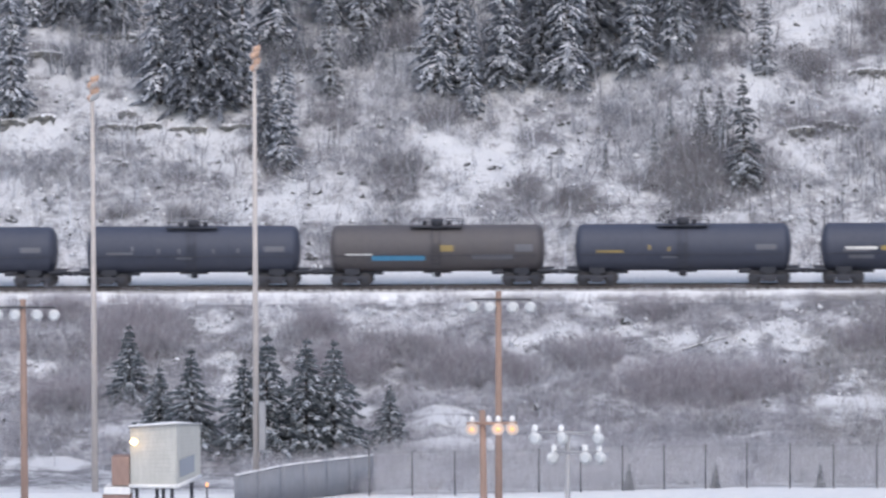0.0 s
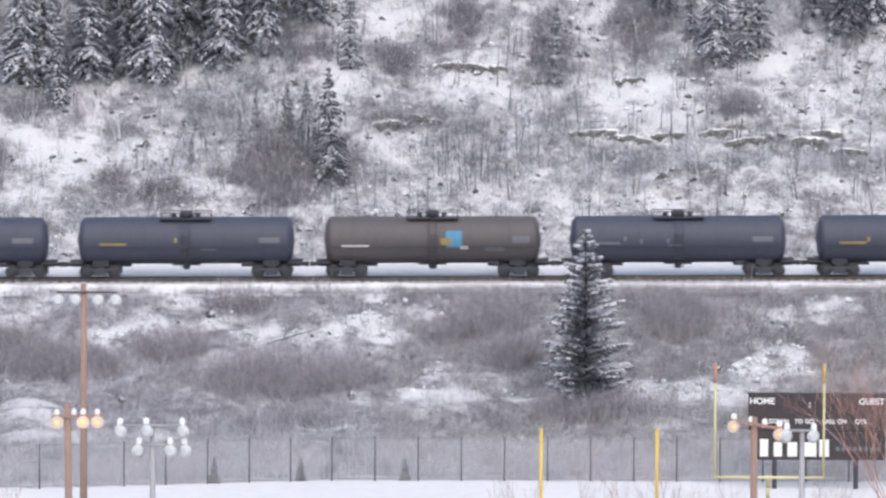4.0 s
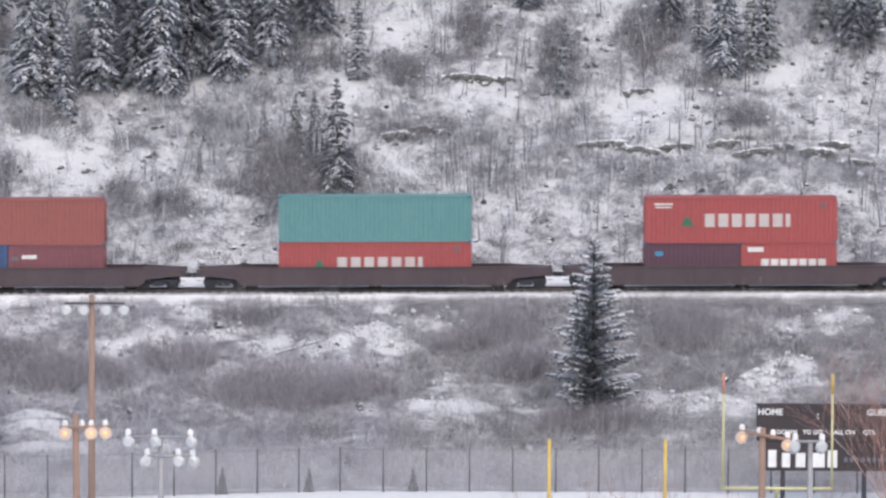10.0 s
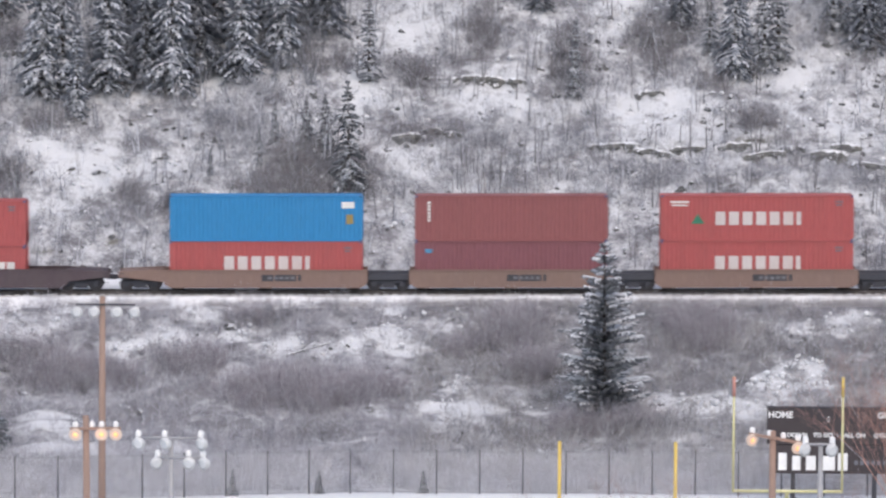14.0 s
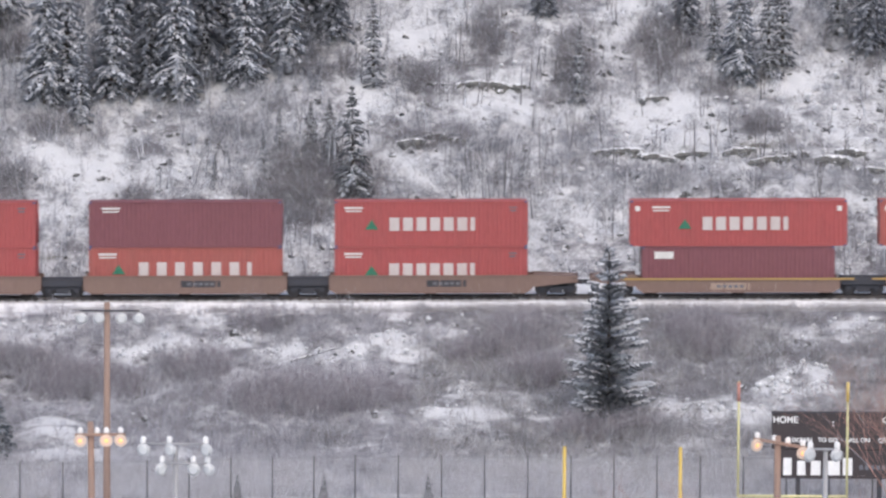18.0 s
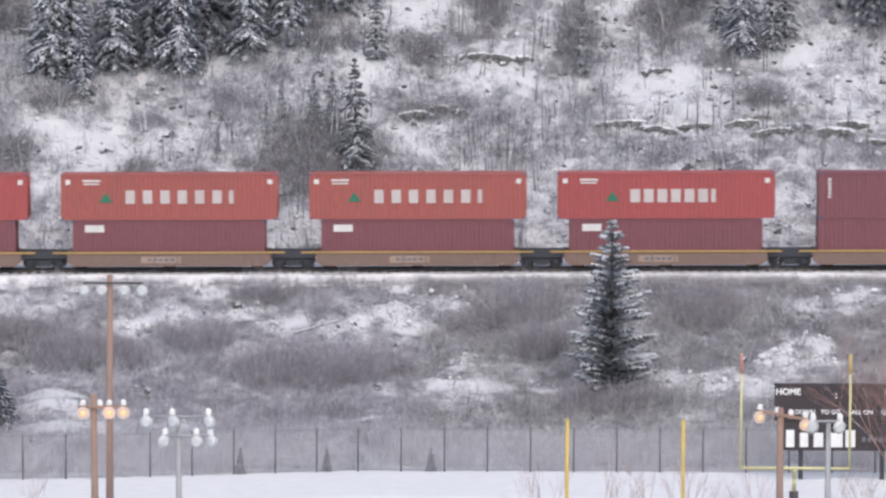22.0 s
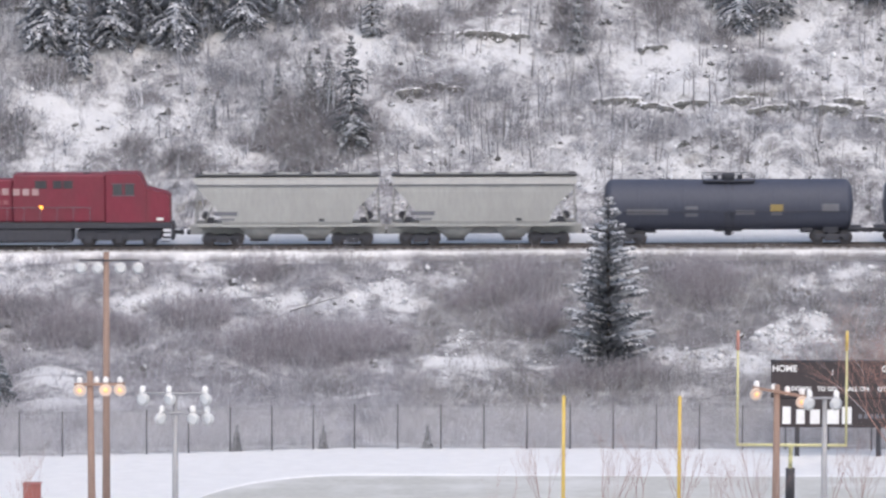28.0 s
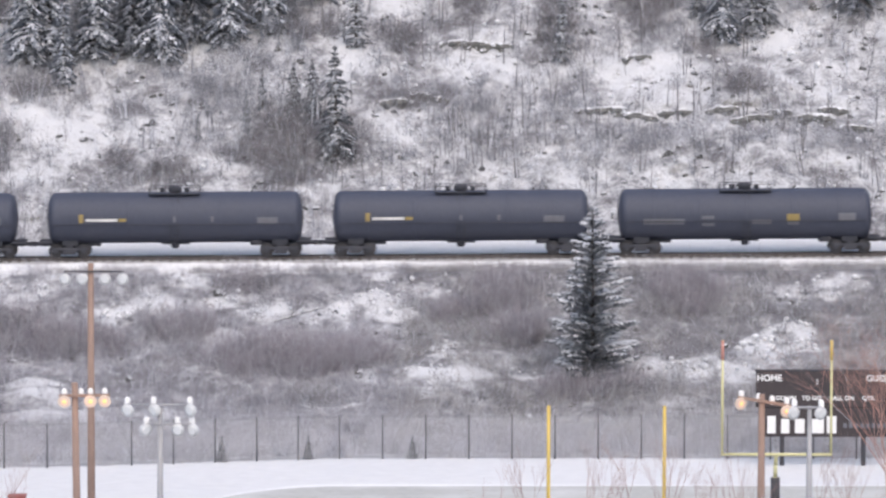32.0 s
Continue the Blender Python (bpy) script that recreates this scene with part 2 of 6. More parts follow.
BOOTH_GLASS = painted("pale_window_glass", (0.30, 0.33, 0.38), 0.15, 0.2, (0.4, 0.42, 0.45))
MAST_PAINT = painted("mast_paint", (0.48, 0.43, 0.40), 0.6, 0.3, (0.38, 0.38, 0.42))
MAST_HEAD = painted("rusty_lamp_housing", (0.55, 0.36, 0.26), 0.6, 0.3)
POST_GREY = painted("weathered_fence_post", (0.13, 0.13, 0.14), 0.6, 0.3)
DARK_GLASS = painted("cab_glass", (0.05, 0.055, 0.06), 0.1, 0.1)
HEADLIGHT = glowing("lit_headlight", (1.0, 0.86, 0.6), 2.2)
AMBER = glowing("amber_lamp", (1.0, 0.42, 0.06), 2.5)


# ---------------------------------------------------------------- mesh helpers
def part(name, bm, material, parent=None, label=""):
    me = bpy.data.meshes.new(name)
    bm.to_mesh(me)
    bm.free()
    return piece(name, me, material, parent, label)


def piece(name, me, material, parent=None, label=""):
    if not me.materials:
        me.materials.append(material)
    ob = new(name, me)
    ob.parent = parent
    if label:
        ob["label"] = label
    return ob


def thing(name, label, category, group="", at=None, kind=""):
    ob = tagged(new(name), label, category, group, kind)
    if at is not None:
        ob.matrix_basis = at
    return ob


def box(bm, x0, x1, y0, y1, z0, z1, bevel=0.0):
    v = [bm.verts.new((x, y, z)) for x in (x0, x1) for y in (y0, y1) for z in (z0, z1)]
    fs = [bm.faces.new([v[i] for i in q]) for q in ((0, 1, 3, 2), (4, 6, 7, 5), (0, 4, 5, 1), (2, 3, 7, 6), (0, 2, 6, 4), (1, 5, 7, 3))]
    if bevel:
        bmesh.ops.bevel(bm, geom=list({e for f in fs for e in f.edges}), offset=bevel, segments=2, affect="EDGES", profile=0.5)
    return bm


def rings(bm, rows, closed=True, caps=True):
    """Skin loops of points, one after another."""
    vs = [[bm.verts.new(p) for p in row] for row in rows]
    n = len(vs[0])
    for a, b in zip(vs, vs[1:]):
        for i in range(n if closed else n - 1):
            j = (i + 1) % n
            f = bm.faces.new((a[i], a[j], b[j], b[i]))
            f.smooth = True
    if caps:
        bm.faces.new(vs[0][::-1])
        bm.faces.new(vs[-1])
    return bm


def tube(bm, p, q, r0, r1=None, seg=10):
    r1 = r0 if r1 is None else r1
    p, q = Vector(p), Vector(q)
    d = (q - p).normalized()
    a = d.orthogonal().normalized()
    b = d.cross(a)
    circle = [(math.cos(2 * math.pi * i / seg), math.sin(2 * math.pi * i / seg)) for i in range(seg)]
    rings(bm, [[p + r0 * (a * c + b * s) for c, s in circle], [q + r1 * (a * c + b * s) for c, s in circle]])
    return bm


def lathe(bm, profile, axis="x", seg=24, at=(0, 0, 0)):
    """profile: (place along the axis, radius)."""
    rows = []
    for p, r in profile:
        row = []
        for i in range(seg):
            c, s = math.cos(2 * math.pi * i / seg), math.sin(2 * math.pi * i / seg)
            v = {"x": (p, r * c, r * s), "y": (r * s, p, r * c), "z": (r * c, r * s, p)}[axis]
            row.append(Vector(v) + Vector(at))
        rows.append(row)
    return rings(bm, rows)


CACHE = {}


def shared(key, build):
    if key not in CACHE:
        bm = bmesh.new()
        build(bm)
        me = bpy.data.meshes.new(key[0] if isinstance(key, tuple) else key)
        bm.to_mesh(me)
        bm.free()
        CACHE[key] = me
    return CACHE[key]


def mesh_from(name, verts, faces, material, parent=None, smooth=False):
    me = bpy.data.meshes.new(name)
    me.from_pydata(verts, [], faces)
    if smooth:
        me.shade_smooth()
    return piece(name, me, material, parent)


def words(text, size, at, material, parent, name="lettering", depth=0.015):
    """Raised lettering that faces the camera's side (-y)."""
    cu = bpy.data.curves.new(name, "FONT")
    cu.body, cu.size, cu.extrude, cu.align_x = text, size, depth, "CENTER"
    cu.offset = size * 0.025
    ob = new(name, cu)
    me = bpy.data.meshes.new_from_object(ob)
    bpy.data.objects.remove(ob)
    bpy.data.curves.remove(cu)
    ob = piece(name, me, material, parent)
    ob.matrix_basis = pose(*at, 90, 0, 0)
    return ob


# ---------------------------------------------------------------- the lie of the land
TRACK_Y, RAIL_Z, GRADE = 351.0, 8.56, 0.008
LEDGES = [(-48, -35, 373.0, 0.35), (10, 33, 371.6, 0.35), (-36, -8, 360.5, 0.35), (-20, 30, 364.5, 0.3)]


def wobble(x, y, s, seed):
    return noise.noise(Vector((x * s, y * s, seed)))


def bench(x):
    return RAIL_Z - 0.73 + GRADE * max(-400, min(400, x))


def land(x, y):
    """Height of the ground: field, bank, railway bench, hillside, and the camera's own hill."""
    if y < 190:
        z = max(0.0, min(36.6, (124 - y) * 0.3))
        return z + (0.4 * wobble(x, y, 0.02, 3) if y > 12 else 0)
    top = bench(x)
    if y < 317:
        return 0.05 * wobble(x, y, 0.08, 1)
    if y < 346:
        s = (y - 317) / 29
        z = top * (0.35 * s + 0.65 * s * s)
        return z + min(1, 4 * s, 4 * (1 - s)) * (0.8 * wobble(x, y, 0.11, 5) + 0.35 * wobble(x, y, 0.4, 9))
    if y < 357:
        return top
    s = y - 357
    z = top + 0.6 * s if s < 130 else top + 78 + 0.22 * (s - 130)
    k = min(1, s / 4)
    z += k * (1.2 * wobble(x, y, 0.07, 2) + 0.5 * wobble(x, y, 0.25, 4) + 0.22 * wobble(x, y, 0.8, 6))
    for x0, x1, yl, high in LEDGES:
        across = min(1, max(0, (x - x0) / 3), max(0, (x1 - x) / 3))
        if across > 0 and -4 < y - yl < 5:
            d = y - yl + 1.3 * wobble(x, yl, 0.3, 8)
            step = max(0, min(1, d / 0.5))
            fade = 1 - max(0, min(1, (d - 0.5) / 4))
            across *= max(0.0, min(1.0, 0.6 + 1.8 * wobble(x, yl, 0.45, 17)))
            z += across * high * (step * fade - max(0, min(1, (d + 3.5) / 3.5)) * (1 - step) * 0.4)
    return z


def spread(lo, hi, step, far_lo, far_hi, growth=1.35):
    v = list(np.arange(lo, hi + 1e-6, step))
    s, a = step, hi
    while a < far_hi:
        s *= growth
        a += s
        v.append(a)
    s, a, left = step, lo, []
    while a > far_lo:
        s *= growth
        a -= s
        left.append(a)
    return left[::-1] + v


# Plan of the slopes in patches: x, y, half-width, half-depth.
# Thickets of dead brush on the bank.
THICKETS = [(-7.8, 334.3, 6.5, 2.4), (-22.0, 336.5, 4.1, 2.2), (-15.2, 338.8, 2.4, 1.8), (4.9, 342.7, 2.4, 2.6), (-11.6, 344.9, 1.8, 1.4), (1.8, 341.1, 2.1, 0.9), (16.2, 342.6, 2.6, 2.8), (-25.4, 339.6, 2.8, 1.5), (5.9, 337.8, 2.0, 1.6), (9.9, 329.0, 4.4, 1.2), (-43.4, 341.3, 3.3, 4.2), (-48.5, 344.5, 1.8, 1.2), (-46.8, 332.7, 2.6, 2.3), (-32.2, 342.0, 1.7, 1.1), (-30.0, 336.8, 3.2, 2.6)]
# Open snow on the bank.
BANK_SNOW_EAST = [(-14.8, 345.5, 1.3, 1.0), (-2.4, 341.4, 1.8, 0.9), (-5.2, 341.5, 1.1, 0.9), (-7.0, 341.1, 1.4, 0.9), (-10.1, 341.4, 2.1, 0.9), (0.0, 344.3, 2.1, 1.2), (-12.6, 343.0, 1.8, 0.8), (2.8, 332.2, 2.2, 1.2), (-0.5, 332.3, 1.4, 1.0), (-3.1, 342.8, 1.9, 0.8), (14.1, 334.2, 1.7, 1.9), (16.7, 334.1, 1.8, 1.6), (19.0, 332.6, 1.2, 1.5), (20.7, 336.1, 1.7, 1.9), (23.2, 337.4, 1.8, 1.9), (22.6, 343.7, 2.1, 1.4), (25.8, 344.0, 1.8, 1.5), (5.9, 332.2, 1.5, 0.7), (1.2, 336.0, 1.2, 1.4)]
BANK_SNOW_WEST = [(-26.5, 344.2, 1.8, 1.2), (-23.7, 344.5, 1.4, 1.2), (-19.6, 341.2, 1.5, 1.2), (-23.0, 330.3, 2.3, 0.9), (-22.2, 324.4, 4.0, 1.2), (-16.3, 325.6, 2.0, 0.8), (-5.6, 326.6, 2.0, 0.6), (-29.1, 343.7, 2.8, 1.4), (-25.9, 343.4, 2.1, 1.3), (-38.4, 343.9, 1.8, 1.3), (-37.0, 334.4, 1.0, 2.4), (-37.5, 338.7, 1.1, 1.7), (-23.1, 328.2, 2.2, 0.9), (-28.4, 331.1, 1.2, 0.9), (-42.2, 326.5, 2.0, 1.3), (-46.6, 320.4, 3.5, 1.6), (-35.2, 344.2, 1.8, 1.1), (-49.2, 337.2, 1.5, 0.9), (-16.6, 342.7, 2.1, 1.0)]
# Clean snow on the hillside.
HILL_SNOW = [(-16.0, 379.1, 1.5, 1.5), (-23.5, 370.4, 5.1, 2.2), (-29.8, 380.3, 1.1, 1.3), (-11.1, 379.9, 0.9, 1.2), (-1.9, 384.3, 1.9, 3.3), (13.8, 375.2, 3.8, 3.2), (17.5, 373.3, 1.9, 1.7), (25.2, 374.9, 3.8, 2.3), (24.7, 379.0, 2.3, 1.5), (12.1, 386.0, 1.6, 1.5), (4.2, 376.6, 3.8, 1.0), (-3.4, 369.5, 2.6, 1.7), (7.2, 375.7, 1.9, 1.5), (-51.6, 378.7, 3.7, 2.6), (-47.2, 375.0, 5.0, 1.3), (-54.1, 371.9, 2.7, 1.7), (-42.9, 371.4, 4.2, 2.3), (-36.6, 365.4, 2.2, 1.7), (-22.6, 370.3, 3.4, 2.6), (-28.6, 379.8, 1.0, 0.8), (-39.6, 369.3, 1.5, 2.0), (-34.1, 363.6, 4.1, 1.0), (-5.3, 377.2, 1.5, 2.6), (-10.2, 367.1, 1.1, 0.9)]
# Dark bushes on the hillside; the first two draw shadow among spruces as bushes.
HILL_BUSH = [(-26.4, 374.0, 2.2, 0.9), (-29.8, 382.4, 1.4, 1.5), (-9.0, 380.8, 2.0, 1.3), (-9.3, 368.9, 2.6, 2.7), (-1.8, 372.4, 2.0, 1.0), (0.9, 373.2, 1.0, 0.8), (-1.4, 378.9, 1.5, 1.8), (-6.7, 380.4, 0.7, 1.2), (15.6, 383.3, 2.3, 2.7), (3.0, 383.2, 1.4, 2.7), (8.8, 380.0, 1.6, 3.5), (21.7, 373.0, 1.7, 1.6), (-5.7, 368.6, 1.9, 2.6), (18.8, 378.2, 1.0, 0.8), (-33.9, 373.8, 1.6, 1.0), (-10.2, 366.2, 3.0, 1.8), (-20.5, 366.2, 1.4, 1.6), (-42.9, 364.1, 1.7, 0.6), (-47.3, 363.8, 1.3, 0.5), (-28.7, 365.6, 1.7, 0.6), (-37.8, 370.1, 1.9, 2.0), (-28.9, 368.2, 1.5, 1.7), (-17.0, 365.0, 1.5, 1.4), (-8.8, 364.2, 1.9, 2.3)]
# Grey rimed brush on the hillside.
HILL_BRUSH = [(13.1, 367.8, 3.4, 1.4), (18.4, 367.3, 3.0, 1.2), (9.8, 372.4, 1.3, 2.3), (3.4, 372.3, 2.3, 2.6), (-13.4, 372.6, 2.3, 2.9), (-12.4, 377.5, 2.3, 1.5), (-16.9, 375.5, 1.9, 0.7), (-52.1, 367.9, 3.0, 1.4), (-45.9, 367.2, 2.2, 1.4), (-31.6, 369.2, 2.3, 1.7), (-48.5, 370.3, 2.3, 0.9), (-14.3, 373.3, 2.3, 2.3), (-30.2, 375.9, 1.7, 2.3), (25.5, 384.0, 3.0, 2.4), (28.0, 367.4, 2.4, 1.2)]


def patch(patches, x, y):
    """How deep a place lies in the nearest of some patches: 1 in the middle, below 0 outside."""
    return max(1 - ((x - cx) / rx) ** 2 - ((y - cy) / ry) ** 2 for cx, cy, rx, ry in patches)


def ragged(patches, x, y, seed):
    """The same with a torn edge, between 0 and 1."""
    d = patch(patches, x, y)
    if d < -1.6:
        return 0.0
    return max(0.0, min(1.0, 0.25 + 0.85 * d + 0.9 * wobble(x, y, 0.5, seed) + 0.6 * wobble(x, y, 1.4, seed + 1)))


def open_snow(x, y):
    return ragged(BANK_SNOW_EAST + BANK_SNOW_WEST, x, y, 77)


def in_thicket(x, y):
    return max(0.0, patch(THICKETS, x, y))


FENCE_LINE = [(-26.1, 309.0), (-21.3, 309.6), (-4.92, 313.8), (32.0, 314.4)]


def field_edge(x):
    """Where the open snow of the field ends against the weeds."""
    return float(np.interp(x, [p[0] for p in FENCE_LINE], [p[1] for p in FENCE_LINE])) + 0.1


def make_ground():
    xs = spread(-66, 40, 0.36, -3500, 3500)
    ys = sorted(spread(308, 398, 0.33, 190, 4500) + [-400, -200, -100, -50, -25, -12, -6, -2, 0, 2, 4, 6, 8, 10, 14, 20, 30, 45, 60, 80, 100, 115, 125, 130, 135, 150, 170])
    verts = [(x, y, land(x, y)) for y in ys for x in xs]
    n = len(xs)
    faces = [(j * n + i, j * n + i + 1, (j + 1) * n + i + 1, (j + 1) * n + i) for j in range(len(ys) - 1) for i in range(n - 1)]
    ob = mesh_from("ground", verts, faces, GROUND, smooth=True)
    litter = ob.data.attributes.new("litter", "FLOAT", "POINT")
    vals = []
    for x, y, z in verts:
        if y < 330 and y < field_edge(x):
            a = 0.0
        elif (346.0 if x < -1 else 347.3) + 1.3 * wobble(x, y, 0.5, 90) < y < 358:
            a = 0.25
        elif y <= 350:
            a = 0.60 + 0.06 * (x > -1 and y > 336) - 0.17 * open_snow(x, y) + 0.07 * in_thicket(x, y)
            a = min(a, 0.42 + (y - field_edge(x)) * 0.05)
        else:
            a = 0.56 - 0.10 * ragged(HILL_SNOW, x, y, 91) + 0.10 * ragged(HILL_BUSH, x, y, 93)
        vals.append(a)
    litter.data.foreach_set("value", vals)
    tagged(ob, "snow-covered hillside and level field with patches of dead brush", "ground", kind="structure")


make_ground()


# ---------------------------------------------------------------- the railway
def at_track(x, y=0.0, z=0.0):
    return (x, TRACK_Y + y, RAIL_Z + GRADE * x + z)


def make_track():
    bm = bmesh.new()
    xs = list(range(-420, 425, 4))
    prof = [(-2.9, -0.75), (-1.75, -0.20), (1.75, -0.20), (2.9, -0.75)]
    rings(bm, [[at_track(x, y, z + 0.03 * wobble(x, y, 0.9, 3)) for y, z in prof] for x in xs], closed=False, caps=False)
    tagged(part("ballast", bm, BALLAST), "grey crushed-stone railway ballast dusted with snow", "ballast", kind="structure")
    track = thing("railway_track", "single railway track of dark steel rails on wooden ties", "railway track", kind="structure")
    for side in (-0.76, 0.76):
        bm = bmesh.new()
        rings(bm, [[at_track(x, side + y, z) for y, z in ((-0.075, -0.17), (0.075, -0.17), (0.02, -0.14), (0.036, -0.04), (0.036, 0), (-0.036, 0), (-0.036, -0.04), (-0.02, -0.14))] for x in (-420, 420)])
        part("rail", bm, RAIL, track)
    bm = bmesh.new()
    box(bm, -0.11, 0.11, -1.28, 1.28, -0.16, 0)
    me = bpy.data.meshes.new("tie")
    bm.to_mesh(me)
    bm.free()
    for i in range(150):
        t = piece("tie", me, TIE, track)
        x = -57 + i * 0.6
        t.location = at_track(x, RNG.uniform(-0.05, 0.05), -0.17)
    # Low drift of snow on either shoulder of the ballast.
    bm = bmesh.new()
    for prof in (((-3.3, -1.0), (-2.9, -0.55), (-2.2, -0.28), (-1.1, -0.2)), ((1.45, -0.24), (1.9, -0.05), (2.8, 0.1), (4.2, 0.36), (5.6, 0.6), (6.6, 0.45), (7.6, -1.0))):
        rings(bm, [[at_track(-60 + k * 0.72, y, z + 0.09 * wobble(-60 + k * 0.72, y, 0.7, 11) * (abs(y) > 2)) for y, z in prof] for k in range(141)], closed=False, caps=False)
    tagged(part("snowbank", bm, SNOW), "low bank of clean snow along the track", "snow", kind="stuff")


make_track()

# ---------------------------------------------------------------- trees
def leaf_mesh(name, verts, faces):
    me = bpy.data.meshes.new(name)
    me.from_pydata(verts, [], faces)
    return me


def conifer_parts(seed, height, width, whorls, rise, rag, lowest=0.06, full=0.85, spray=1.0, fine=1.0):
    """Trunk and crown meshes of a spruce: drooping fans with hanging sprays."""
    rng = random.Random(seed)
    bm = bmesh.new()
    lean = rng.uniform(-0.02, 0.02) * height
    rows = []
    for k in range(6):
        s = k / 5
        r = 0.018 * height * (1 - s) + 0.015
        rows.append([(lean * s * s + r * math.cos(a), r * math.sin(a), height * s * 0.99) for a in [2 * math.pi * i / 8 for i in range(8)]])
    rings(bm, rows)
    trunk = bpy.data.meshes.new("trunk")
    bm.to_mesh(trunk)
    bm.free()
    V, F = [], []

    def tri(a, b, c):
        n = len(V)
        V.extend((a, b, c))
        F.append((n, n + 1, n + 2))

    for w in range(whorls):
        s = (w + rng.uniform(-0.3, 0.3)) / whorls
        s = lowest + (1 - lowest) * max(0, min(0.985, s))
        z0 = height * s
        reach = width / 2 * (1 - s) ** full * min(1.0, (1 - s) / 0.28) ** 0.55 * rng.uniform(1 - rag, 1.12) + 0.08
        count = max(4, int(9 * (1 - s) + 4))
        turn = rng.uniform(0, 6.28)
        for b in range(count):
            if rng.random() < rag * 0.35:
                continue
            a = turn + 2 * math.pi * (b + rng.uniform(-0.35, 0.35)) / count
            L = reach * rng.uniform(1 - rag, 1.1)
            out = Vector((math.cos(a), math.sin(a), 0))
            side = Vector((-out.y, out.x, 0))
            steps = max(3, int(L / (0.36 * fine)))
            base = Vector((lean * s * s, 0, z0))
            sag = rng.uniform(0.25, 0.5) if rise < 0.3 else rng.uniform(0.05, 0.25)

            def spot(u):
                return base + out * (L * u) + Vector((0, 0, L * (rise * u - sag * u * u)))
            for k in range(steps):
                u = (k + 1) / steps
                p, q = spot(u), spot(max(0, u - 1.2 / steps))
                wide = spray * (0.18 + 0.30 * L * (1 - abs(2 * u - 1.05)) * 0.6) * rng.uniform(0.6, 1.25)
                for sg in (-1, 1):
                    tip = p + side * (sg * wide) + out * rng.uniform(0.05, 0.25) + Vector((0, 0, -fine * rng.uniform(0.08, 0.3)))
                    tri(q, p, tip)
                    n = spot(max(0, u - 0.6 / steps))
                    hang = n + side * (sg * wide * rng.uniform(0.2, 0.8)) + out * rng.uniform(-0.05, 0.15) + Vector((0, 0, -fine * rng.uniform(0.22, 0.5)))
                    tri(q, tip, hang)
                drop = Vector((rng.uniform(-0.08, 0.08), rng.uniform(-0.08, 0.08), -fine * rng.uniform(0.2, 0.45)))
                tri(q, p, (p + q) / 2 + drop)
    for k in range(8):
        a = k * 0.8
        tri(Vector((lean, 0, height * (0.9 + 0.008 * k))), Vector((lean + 0.02, 0, height * (0.92 + 0.008 * k))), Vector((lean + 0.22 * math.cos(a), 0.22 * math.sin(a), height * (0.9 + 0.012 * k))))
    return trunk, leaf_mesh("crown", V, F)


def conifer(name, seed, height, width, whorls, rise, rag, needles, label, lowest=0.06, full=0.85, spray=1.0, fine=1.0):
    tree = thing(name, label, "tree", "spruces on the hillside")
    trunk, crown = conifer_parts(seed, height, width, whorls, rise, rag, lowest, full, spray, fine)
    piece("trunk", trunk, BARK, tree)
    piece("crown", crown, needles, tree)
    return tree


def repeat(ob, m):
    """A copy of a tree at the pose m, whose own size counts once."""
    c = copy_thing(ob, m)
    c.matrix_basis = m
    return c


def set_on_land(x, y, size=1.0, turn=0.0, sink=0.12):
    return pose(x, y, land(x, y) - sink, 0, 0, turn) @ Matrix.Scale(size, 4)


SPRUCES = [
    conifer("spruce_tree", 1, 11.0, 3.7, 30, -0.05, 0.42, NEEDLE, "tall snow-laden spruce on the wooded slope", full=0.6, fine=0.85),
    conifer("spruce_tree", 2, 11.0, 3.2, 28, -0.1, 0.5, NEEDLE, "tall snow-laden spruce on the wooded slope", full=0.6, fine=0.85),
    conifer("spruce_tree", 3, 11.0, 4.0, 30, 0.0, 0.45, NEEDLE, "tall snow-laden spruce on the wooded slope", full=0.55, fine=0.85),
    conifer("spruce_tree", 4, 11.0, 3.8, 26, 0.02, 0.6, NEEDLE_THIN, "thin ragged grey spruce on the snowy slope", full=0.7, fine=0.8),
    conifer("spruce_tree", 6, 11.0, 5.4, 26, 0.0, 0.6, NEEDLE_DARK, "ragged lone dark spruce standing above the track", full=0.5, fine=0.8),
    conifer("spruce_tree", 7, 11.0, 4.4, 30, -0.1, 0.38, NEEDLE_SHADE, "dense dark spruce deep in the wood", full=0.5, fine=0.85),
]
# x, y, height, variety: the nearer edge of the wood, then the trees of the open slope
WOOD = [
    (-27.1, 376.5, 11.0, 0), (-25.7, 377.2, 12.0, 1), (-24.6, 375.0, 7.5, 1), (-22.6, 377.5, 11.0, 2), (-20.1, 378.8, 11.0, 5), (-18.3, 378.0, 12.0, 0), (-16.5, 380.1, 11.0, 5), (-13.6, 379.2, 11.0, 2), (-10.8, 380.8, 10.0, 0), (-7.9, 384.0, 9.0, 5),
    (-56.0, 374.0, 11.0, 2), (-46.0, 375.7, 11.0, 0), (-43.9, 375.0, 12.0, 5), (-42.0, 375.2, 12.5, 5), (-40.3, 375.8, 12.0, 1), (-36.9, 369.1, 8.2, 2), (-38.2, 370.3, 6.5, 5), (-34.4, 376.4, 8.0, 3), (-49.7, 384.2, 9.0, 0), (-53.9, 384.5, 9.0, 5), (-32.5, 380.3, 9.0, 3), (-15.7, 383.4, 9.0, 5),
    (-38.6, 381.5, 11.0, 0), (-35.0, 384.0, 11.0, 1), (-30.5, 385.0, 10.0, 2)]
